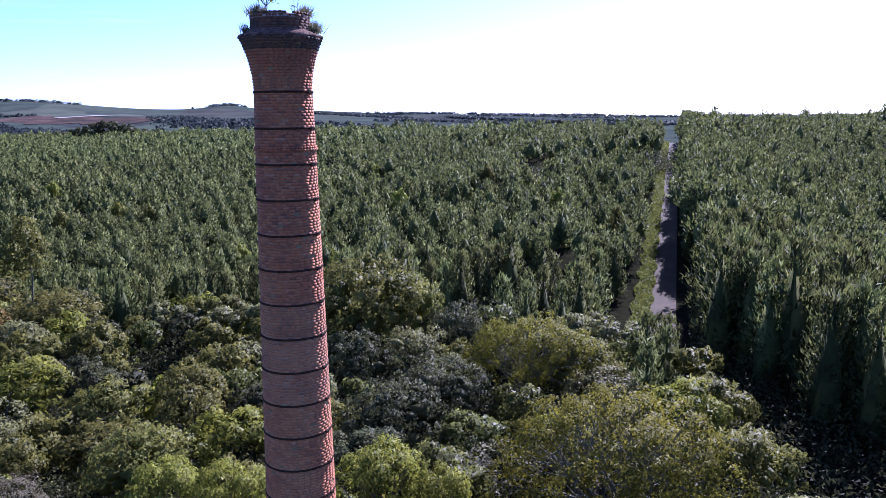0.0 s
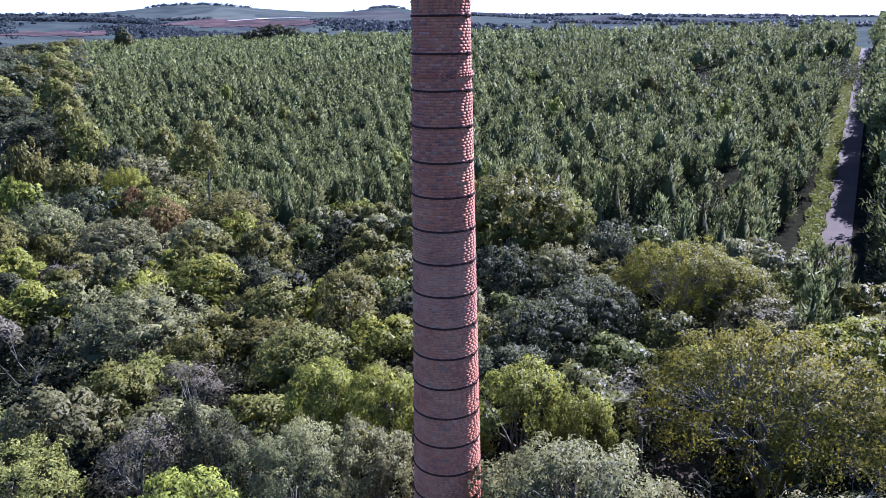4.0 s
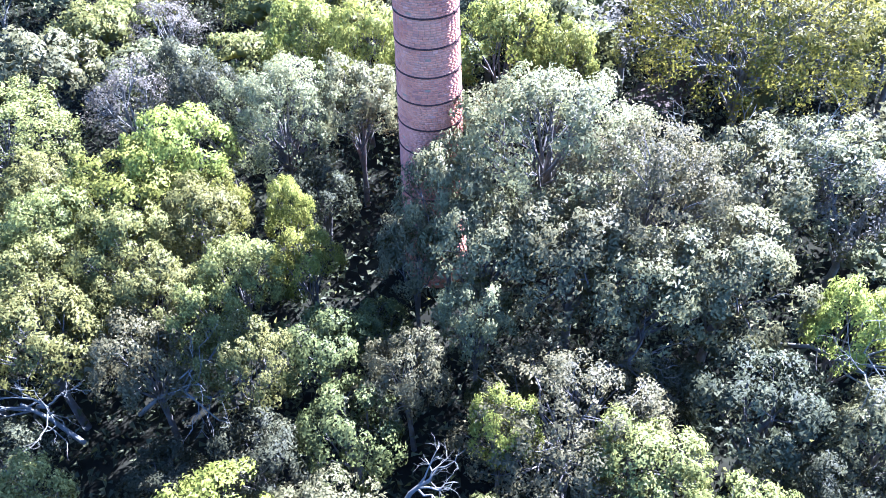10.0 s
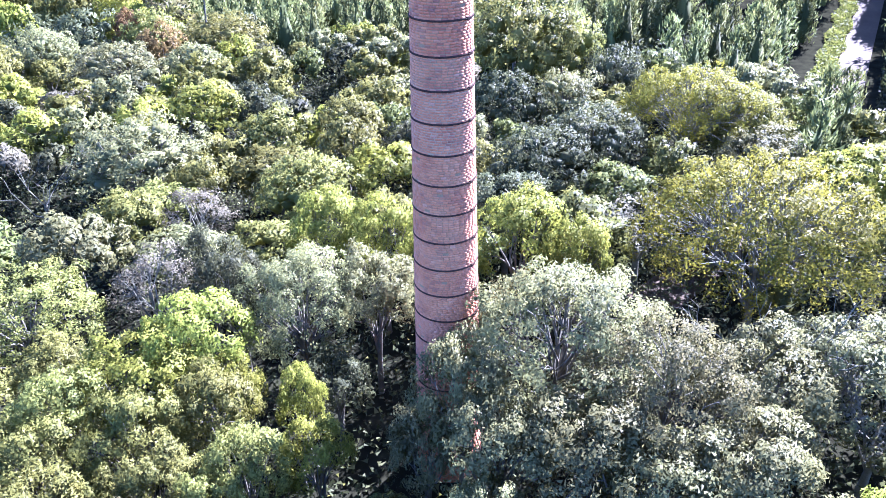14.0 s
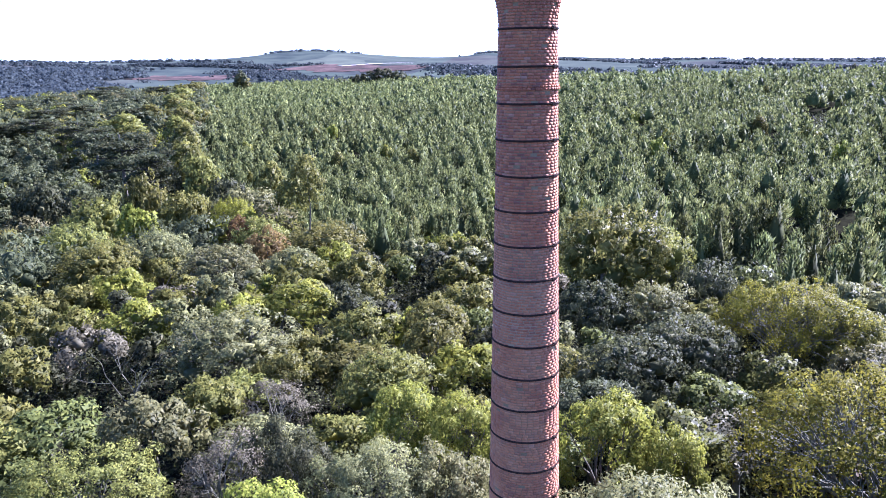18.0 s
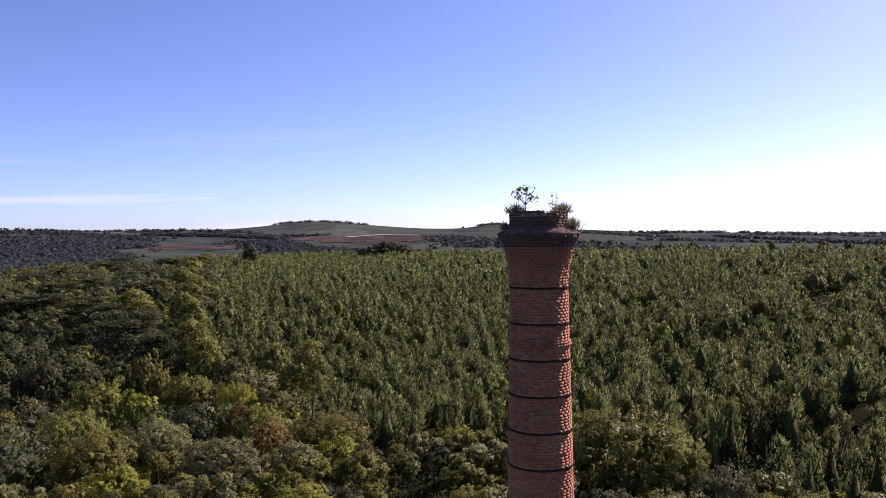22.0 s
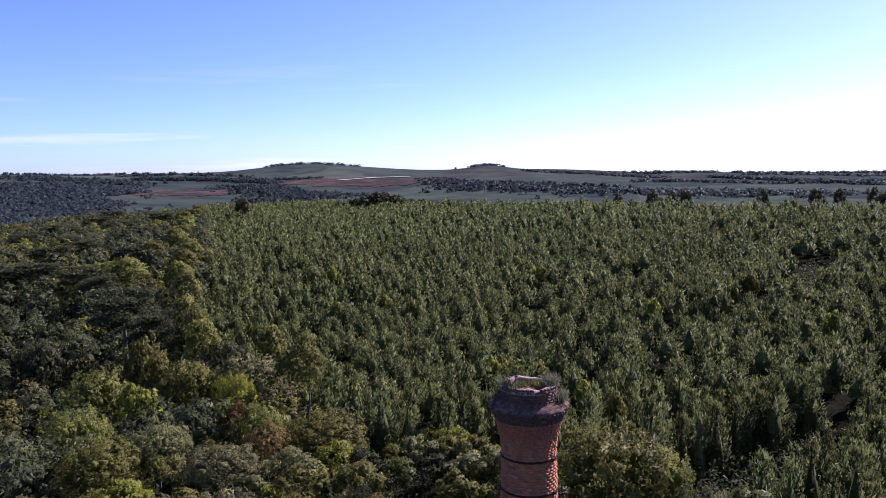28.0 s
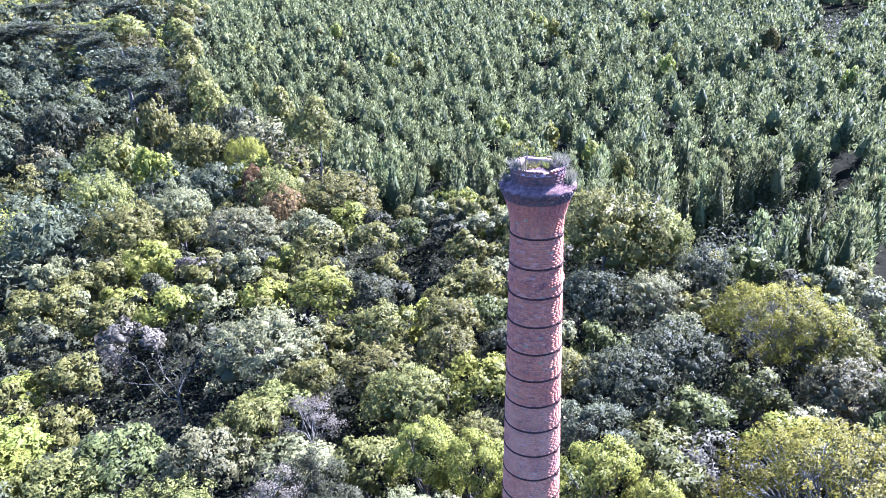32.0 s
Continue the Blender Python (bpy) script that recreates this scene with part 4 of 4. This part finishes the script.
# ---- single trees that stand out ----
def branch_tree(rng, at, way, length, girth, depth, out):
    """Bare branching wood, as a list of limbs."""
    mid = at + way * length * 0.5 + rng.normal(size=3) * length * 0.07
    end = at + way * length + rng.normal(size=3) * length * 0.1
    out.append(tube([at, mid, end], [girth, girth * 0.75, girth * 0.5], 5))
    if depth:
        for _ in range(rng.integers(2, 4)):
            branch_tree(rng, end if rng.uniform() < 0.7 else mid, unit(way + rng.normal(size=3) * 0.55 + (0, 0, 0.1)), length * rng.uniform(0.55, 0.8), girth * 0.5, depth - 1, out)


def dead_tree(x, y, base, height, seed, label, tilt=(0, 0, 1), spread=0.55):
    rng = np.random.default_rng(seed)
    t = tagged(new("dead_tree"), label, "dead tree")
    t.location = (x, y, base)
    way = unit(np.array(tilt, float))
    part("trunk", mesh_of("trunk", *tube([(0, 0, -0.6), way * height * 0.2, way * height * 0.42], [0.085, 0.07, 0.055], 7), DEADWOOD, True), t)
    for k in range(5):
        out = []
        branch_tree(rng, way * height * rng.uniform(0.28, 0.42), unit(way + rng.normal(size=3) * spread), height * 0.26, 0.042, 3, out)
        part("branch", mesh_of("branch", *joined(out), DEADWOOD, True), t)
    return t


dead_tree(-24.6, 19.4, 0.0, 6.4, 3, "leafless bleached dead tree standing in a dark gap")
dead_tree(-9.9, -8.9, 3.4, 5.2, 4, "bleached dead limb lying across the crowns", (0.75, -0.1, 0.35))
dead_tree(-11.6, -9.6, 3.0, 4.6, 8, "leafless grey branches poking out of the wood", (-0.6, 0.2, 0.35))
dead_tree(-13.4, -8.6, 3.2, 3.8, 13, "leafless grey branches poking out of the wood", (0.5, -0.3, 0.35))
dead_tree(11.0, -8.0, 4.0, 5.6, 5, "leaning bleached dead branch above the wood", (0.35, -0.7, 0.3), 0.35)
dead_tree(4.6, -8.4, 3.4, 3.4, 6, "leafless grey branches under a crown", (0.6, -0.3, 0.3))
dead_tree(13.2, 0.2, 3.6, 6.0, 9, "tangle of bare grey branches beside a domed tree", (0.1, -0.5, 0.7), 0.9)
dead_tree(11.4, 1.6, 4.0, 5.4, 14, "tangle of bare grey branches beside a domed tree", (-0.2, -0.6, 0.6), 0.9)
dead_tree(-1.6, -13.2, 4.0, 2.4, 12, "short bleached dead branch", (0.6, 0.3, 0.3), 0.35)

for i, (x, y, top, w) in enumerate([(-28.0, 71.2, 11.6, 5.2), (-34.0, 84.0, 7.6, 4.4), (-41.0, 96.0, 7.5, 4.6), (-52.5, 95.4, 10.0, 5.6), (-57.0, 104.0, 9.6, 5.0), (-66.0, 118.0, 10.0, 5.6), (-74.0, 138.0, 11.0, 6.0), (-84.0, 156.0, 12.0, 6.0), (-90.0, 172.0, 12.5, 6.5),
                                    (-99.0, 158.0, 12.5, 9.0), (-96.0, 190.0, 13.0, 6.5), (-112.0, 199.0, 12.5, 7.0), (-113.0, 217.0, 13.0, 7.0), (-104.0, 206.0, 13.0, 6.5), (-122.0, 236.0, 13.5, 7.0), (-130.0, 258.0, 13.5, 7.0), (-140.0, 282.0, 14.0, 7.5),
                                    (-152.0, 310.0, 14.0, 7.5), (-163.0, 334.0, 14.5, 8.0), (-168.0, 356.0, 15.0, 8.0), (-148.0, 372.0, 17.0, 9.0), (-182.0, 396.0, 15.0, 8.5)]):
    plant("tall", x, y, top, w, i % 2, 1 if i == 0 else 0, i * 1.7)


def araucaria(x, y, top):
    """Umbrella pine: bare stem, whorls of long upturned branches with dark tufts at their ends."""
    rng = np.random.default_rng(2)
    t = tagged(new("umbrella_pine"), "dark umbrella-shaped araucaria with whorled branches", "araucaria")
    z = float(ground_z(x, y))
    t.location, h = (x, y, z), top - z
    part("trunk", mesh_of("trunk", *tube([(0, 0, -0.5), (0.1, 0, h * 0.5), (0, 0, h * 0.97)], [0.42, 0.34, 0.14], 9), BARK, True), t)
    for k in range(34):
        a, u = k * 2.4, (k % 5) / 5
        r, zc = 7.6 * (0.5 + 0.5 * rng.uniform()) * (1 - 0.25 * u), h * (0.64 + 0.3 * u)
        d = np.array([math.cos(a), math.sin(a), 0.0])
        end = d * r + (0, 0, zc + 1.3 + rng.uniform(-0.3, 0.4))
        limb = tube([(0, 0, zc), d * r * 0.5 + (0, 0, zc + 0.05), d * r * 0.85 + (0, 0, zc + 0.5), end], [0.1, 0.075, 0.05, 0.03], 5)
        b = part("branch", mesh_of("branch", *limb, DARK_BARK, True), t)
        c = end - d * rng.uniform(0, 2.2, (150, 1)) + rng.normal(size=(150, 3)) * (0.85, 0.85, 0.28)
        part("needle_tuft", leaf_mesh("needle_tuft", leaves(rng, c, rng.normal(size=(150, 3)) * 0.5 + (0, 0, 1), 0.75, 0.40), LEAF_DARK), b, "dark spiky tuft", "stuff")
    return t


umbrella = araucaria(-76.0, 114.0, 11.0)
rng = np.random.default_rng(19)
for x, y, top, k in ((-121, 156, 11.0, 0.9), (-106, 150, 10.5, 0.75), (-193, 281, 12.0, 1.0), (-186, 248, 11.5, 1.0), (-177, 299, 12.5, 0.95), (-128, 151, 10.0, 0.85), (-144, 212, 11.5, 0.95), (-143, 196, 11.0, 0.9), (-160, 236, 11.0, 1.0),
                     (-150, 262, 12.0, 1.0), (-205, 330, 12.5, 1.1), (-222, 372, 13.0, 1.1), (-178, 340, 13.5, 1.05), (-118, 196, 11.0, 0.8), (-96, 140, 10.0, 0.7), (-64, 102, 9.0, 0.65)):
    z = float(ground_z(x, y))
    copy_thing(umbrella, Matrix.Translation((x, y, z)) @ Matrix.Rotation(rng.uniform(0, 6.28), 4, "Z") @ Matrix.Diagonal((k, k, (top - z) / (11.0 - float(ground_z(-76.0, 114.0))), 1)))

# trees that rise over the plantation's far edge
rng = np.random.default_rng(31)
for i, (x, y, top, w) in enumerate([(-90, 424, 17.0, 12), (-82, 420, 19.0, 13), (-74, 423, 17.0, 12), (-98, 426, 15.0, 10), (-66, 428, 14.5, 10), (-58, 430, 14.0, 9), (-148, 372, 18.5, 7), (-108, 428, 13.5, 9),
                                    (59, 448, 14.0, 6), (80, 448, 16.0, 9), (91, 449, 15.5, 7), (99, 449, 16.5, 7), (141, 440, 16.0, 7), (167, 430, 16.5, 8), (180, 430, 16.0, 7), (199, 430, 16.0, 9), (207, 432, 15.5, 7)]):
    plant("dark", x, y, top, w, i % 3, 0, i * 0.9)

# ---- undergrowth, dark leaves that stand in for shade, grass verge, hedgerows ----
rng = np.random.default_rng(41)


def low_cover(name, mat, label, box, count, ok, length, width, lift, category="undergrowth"):
    x, y = rng.uniform(box[0], box[1], count), rng.uniform(box[2], box[3], count)
    keep = np.array([ok(a, b) for a, b in zip(x, y)])
    x, y = x[keep], y[keep]
    c = np.stack([x, y, ground_z(x, y) + rng.uniform(0.0, 1.0, len(x)) ** 1.6 * lift + 0.1], -1)
    tagged(new(name, leaf_mesh(name, leaves(rng, c, rng.normal(size=(len(x), 3)) * 0.8 + (0, 0, 0.8), length, width), mat)), label, category, "", "stuff")


# dark leaf cover over the bright floor, its colour standing in for shade
low_cover("undergrowth", LEAF_DARK, "dark shrubs and saplings covering the forest floor, shade put into their colour", (-46, 32, -24, 62), 130000, lambda a, b: b < wood_edge(a) + 2 and math.hypot(a, b) > 1.6, 0.28, 0.17, 1.5)
low_cover("bramble_undergrowth", LEAF_OLIVE, "olive-green brambles and saplings between the trees", (-46, 32, -38, 62), 14000, lambda a, b: b < wood_edge(a) + 2 and math.hypot(a, b) > 1.6, 0.22, 0.13, 2.0)


# the same dark cover below the valley's trees, coloured for shade
low_cover("valley_undergrowth", LEAF_DARK, "dark scrub under the trees of the valley, shade put into its colour", (-190, -20, 40, 260), 110000, lambda a, b: b < wood_edge(a) + 2 and abs(a) < 30 + 0.72 * (b + 24), 1.6, 0.9, 2.5)


# dark leaves stand in for the deep shade below the stand's edge
low_cover("stand_undergrowth", LEAF_DARK, "dark low leaves added at the foot of the pines, standing in for deep shade", (26, 62, 2, 60), 60000, lambda a, b: off_road(a, b)[1] > 3.6 and (a > np.interp(b, (0, 15, 33), (27, 29, 31))), 0.34, 0.2, 2.6)
# dark leaves put into the clearings in place of their shade
low_cover("clearing_scrub", LEAF_DARK, "dark leaves added in the clearings between pines, standing in for shade", (8, 125, 30, 165), 300000, lambda a, b: any(seg_dist(a, b, line) < w + 0.8 for line, w in GAPS), 0.5, 0.24, 3.6)


def along_road(name, mat, label, count, s0, s1, d0, d1, low, high, length, width, category, ease=1.0):
    """Leaves or blades beside the road, s metres along it and d metres to its right."""
    s, d = s0 + (s1 - s0) * rng.uniform(0, 1, count) ** 1.3, rng.uniform(d0, d1, count)
    d = d + 0.25 * np.sin(s * 0.8) * (s < 90)
    p = ROAD_FROM + s[:, None] * ROAD_WAY + d[:, None] * ROAD_SIDE
    z = ground_z(p[:, 0], p[:, 1]) + low + (high - low) * rng.uniform(0, 1, count) ** ease
    c = np.concatenate([p, z[:, None]], -1)
    tagged(new(name, leaf_mesh(name, leaves(rng, c, rng.normal(size=(count, 3)) * 0.8 + (0, 0, 0.7), length, width), mat)), label, category, "", "stuff")


along_road("grass_verge", LEAF_GRASS, "sunlit yellow-green grass along the road's edge", 26000, -8, 240, -2.5, -0.45, 0.05, 0.5, 0.5, 0.16, "grass")
# wall of loose leaves added to keep the sun off the road
along_road("roadside_boughs", LEAF_PINE, "dense pine boughs at the stand's edge, added as a wall to shade the road", 16000, 36, 300, 3.2, 6.2, 0.4, 11.0, 1.0, 0.55, "pine boughs", 0.8)


def far_hedges():
    """Dark rows of trees between the fields and woods on the far slopes, their leaves tinted for haze."""
    rng = np.random.default_rng(51)
    pts = []
    for x0, y0, x1, y1, n, w in ((-470, 1380, -300, 1400, 70, 10), (-90, 1450, -30, 1460, 40, 10), (60, 1300, 330, 1330, 90, 10), (330, 1150, 760, 1180, 140, 12), (-620, 1150, -420, 1100, 90, 16), 
                                 (-700, 700, -430, 620, 400, 60), (-560, 520, -300, 500, 500, 50), (-260, 700, -205, 770, 120, 16),  (-1100, 1250, -700, 1330, 160, 14), (500, 1250, 1000, 1300, 120, 14), (150, 1000, 520, 980, 170, 5), (279, 1111, 352, 1036, 150, 5), (352, 1036, 470, 900, 260, 6), (470, 900, 640, 820, 260, 8), (10, 1341, 117, 1304, 110, 8), (117, 1304, 203, 1127, 170, 8), (-117, 1063, -74, 900, 120, 14), (-74, 890, 60, 800, 260, 22), (60, 800, 300, 760, 300, 26), (-348, 932, -269, 815, 260, 20), (-269, 800, -190, 770, 200, 22), (-558, 1040, -420, 1016, 240, 8), (-420, 1016, -330, 990, 160, 6), (-700, 980, -526, 948, 300, 30), (-60, 930, 120, 900, 90, 5), (650, 1050, 1100, 1000, 200, 6), (200, 1250, 600, 1260, 150, 6), (-420, 1020, -300, 1090, 70, 5)):
        t = rng.uniform(0, 1, n)
        pts.append(np.stack([x0 + (x1 - x0) * t, y0 + (y1 - y0) * t], -1) + rng.normal(size=(n, 2)) * w)
    p = np.concatenate(pts)
    leafage = stuff_leaves(rng, p, rng.uniform(2.0, 3.4, len(p)), rng.uniform(7, 12, len(p)), 20, 3.0, 0.9, False)
    tagged(new("far_tree_rows", leaf_mesh("far_tree_rows", leafage, LEAF_FAR_HAZE)), "dark rows of trees and woods on the distant slopes, tinted bluish for haze", "woodland", "", "stuff")


far_hedges()


def far_slope():
    """The wooded slope beyond the valley, its leaves tinted for haze."""
    rng = np.random.default_rng(71)
    b, r = np.radians(rng.uniform(-46, -24, 9000)), rng.uniform(430, 1060, 9000)
    p = np.stack([np.sin(b) * r, np.cos(b) * r - 23], -1)
    p = p[np.degrees(b) < -27 - (r - 430) * 0.005 + 3.0 * np.sin(r * 0.021) * np.sin(r * 0.008)]
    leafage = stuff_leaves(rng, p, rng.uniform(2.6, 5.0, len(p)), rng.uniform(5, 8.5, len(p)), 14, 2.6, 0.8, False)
    tagged(new("wooded_slope", leaf_mesh("wooded_slope", leafage, LEAF_FAR_HAZE)), "dark wooded slope on the valley's far side, tinted bluish for haze", "woodland", "", "stuff")


far_slope()


def strip(name, line, width, lift, mat, label, category):
    """A flat run of ground that follows the land."""
    pts = np.array(line, float)
    t = np.linspace(0, len(pts) - 1, 60)
    c = np.stack([np.interp(t, np.arange(len(pts)), pts[:, k]) for k in (0, 1)], -1)
    d = unit(np.gradient(c, axis=0))
    side = np.stack([d[:, 1], -d[:, 0]], -1)
    ragged = 1 + 0.22 * np.sin(t * 9.0)[:, None] + 0.12 * np.sin(t * 23.0 + 1)[:, None]
    rows = [c + side * w * ragged for w in np.linspace(-width / 2, width / 2, 5)]
    p = np.stack(rows, 1)
    v = np.concatenate([p, (ground_z(p[..., 0], p[..., 1]) + lift)[..., None]], -1).reshape(-1, 3)
    i = np.arange(59)[:, None] * 5 + np.arange(4)
    tagged(new(name, mesh_of(name, v, np.stack([i, i + 1, i + 6, i + 5], -1).reshape(-1, 4), mat, True)), label, category, "", "structure")


PLOUGH = plain("ploughed_red_earth", [(0.38, (0.032, 0.030, 0.026)), (0.5, (0.060, 0.043, 0.037)), (0.62, (0.10, 0.072, 0.060))], 0.03, 1.0, sheen=0.0)
PALE = plain("pale_dust", [(0.3, (0.16, 0.135, 0.115)), (0.6, (0.34, 0.30, 0.27))], 0.03, 1.0)
strip("ploughed_field", [(-440, 830), (-390, 833), (-335, 836)], 70, 0.6, PLOUGH, "ploughed reddish-brown field on the far slope", "field")
strip("upper_ploughed_field", [(-318, 1040), (-230, 1010), (-130, 985)], 110, 0.6, PLOUGH, "ploughed reddish-brown field below the hill", "field")
# pale ground strip in place of a plume of dust in the air
strip("dust_plume_strip", [(-258, 1050), (-212, 1090), (-166, 1129)], 10, 1.2, PALE, "pale strip across ploughed earth standing in for a dust plume", "track")


# ---- what grows on the chimney's top ----
def top_plants():
    rng = np.random.default_rng(61)
    sap = tagged(new("sapling"), "small sapling growing out of the chimney's mouth", "sapling")
    sap.location = (-0.38, -0.15, TOP_Z - 0.24)
    twigs = [(-0.30, 0.02, 0.80), (-0.16, 0.05, 0.92), (0.02, -0.03, 0.86), (0.14, 0.04, 0.74), (0.26, 0.0, 0.62), (-0.22, -0.06, 0.66), (0.05, 0.1, 0.95)]
    part("stem", mesh_of("stem", *joined([tube([(0.02, 0, 0), (-0.01, 0.02, 0.3), (0.0, 0, 0.55)], [0.02, 0.015, 0.01], 5)] + [tube([(0.0, 0.0, 0.42), (q[0] * 0.5, q[1] * 0.5, 0.5 + q[2] * 0.12), q], [0.01, 0.008, 0.004], 4) for q in twigs]), BARK, True), sap)
    c = np.concatenate([np.array(q) + rng.normal(size=(13, 3)) * (0.075, 0.075, 0.045) for q in twigs])
    part("foliage_tuft", leaf_mesh("foliage_tuft", leaves(rng, c, rng.normal(size=(len(c), 3)) + (0, 0, 1), 0.15, 0.06), LEAF_LIME), sap)
    weed = tagged(new("tall_weed"), "thin upright weed growing out of the chimney's mouth", "weed")
    weed.location = (0.42, -0.1, TOP_Z - 0.26)
    stalks = [[(0, 0, 0), (0.01, 0, 0.4), (-0.03, 0, 0.82)], [(0.05, 0.02, 0), (0.08, 0.02, 0.4), (0.12, 0.02, 0.72)], [(-0.04, 0, 0), (-0.06, 0.0, 0.25), (-0.1, 0.02, 0.5)]]
    part("stem", mesh_of("stem", *joined([tube(q, [0.009, 0.007, 0.003], 4) for q in stalks]), BARK, True), weed)
    c = np.concatenate([np.array(q[1]) + (np.array(q[2]) - q[1]) * rng.uniform(-0.2, 1, (11, 1)) + rng.normal(size=(11, 3)) * 0.025 for q in stalks])
    part("foliage_tuft", leaf_mesh("foliage_tuft", leaves(rng, c, rng.normal(size=(len(c), 3)) + (0, 0, 0.6), 0.1, 0.035), LEAF_OLIVE), weed)
    stub = tagged(new("dead_stub"), "short dark dead stub on the chimney's lip", "stub")
    stub.location = (-0.66, -0.3, TOP_Z - 0.08)
    part("stem", mesh_of("stem", *tube([(0, 0, 0), (0.01, 0, 0.12), (0, 0, 0.24)], [0.025, 0.02, 0.012], 6), BARK, True), stub)
    straw, green = "dry straw-coloured grass tuft on the chimney's lip", "green weed inside the chimney's mouth"
    for k, (x, y, n, mat, size, label) in enumerate([(0.95, -0.22, 150, LEAF_DRY, 0.34, straw), (0.98, 0.08, 150, LEAF_DRY, 0.36, straw), (0.72, -0.12, 120, LEAF_DRY, 0.32, straw), (0.74, 0.28, 110, LEAF_DRY, 0.30, straw), (0.6, 0.48, 90, LEAF_DRY, 0.28, straw),
                                                     (-0.66, -0.34, 110, LEAF_DRY, 0.30, straw), (-0.76, 0.05, 80, LEAF_DRY, 0.26, straw), (-0.5, -0.56, 50, LEAF_DRY, 0.2, straw), (-0.98, -0.05, 60, LEAF_DRY, 0.28, straw),
                                                     (-0.1, 0.3, 45, LEAF_OLIVE, 0.3, green), (0.3, 0.3, 50, LEAF_OLIVE, 0.34, green), (-0.35, 0.25, 40, LEAF_OLIVE, 0.3, green)]):
        g = tagged(new("grass_tuft"), label, "grass", "weeds on the chimney")
        inside = math.hypot(x, y) < 0.6
        g.location = (x, y, TOP_Z - (0.26 if inside else 0.05) if math.hypot(x, y) < 0.9 else RIM_Z + 0.17)
        along = rng.normal(size=(n, 3)) * 0.5 + (0, 0, 1)
        c = rng.normal(size=(n, 3)) * (0.09, 0.09, 0.0) + unit(along) * size * rng.uniform(0.2, 0.6, (n, 1))
        part("blade_clump", leaf_mesh("blade_clump", leaves(rng, c, np.cross(along, rng.normal(size=(n, 3))), size, 0.03, along), mat), g)
    fill = tagged(new("rubble_fill"), "earth and rubble blocking the chimney's mouth", "rubble")
    part("heap", mesh_of("heap", *lathe([(0.635, TOP_Z - 0.34), (0.5, TOP_Z - 0.22), (0.34, TOP_Z - 0.28), (0.2, TOP_Z - 0.2), (0.01, TOP_Z - 0.24)], 24), RUBBLE, True), fill)


top_plants()
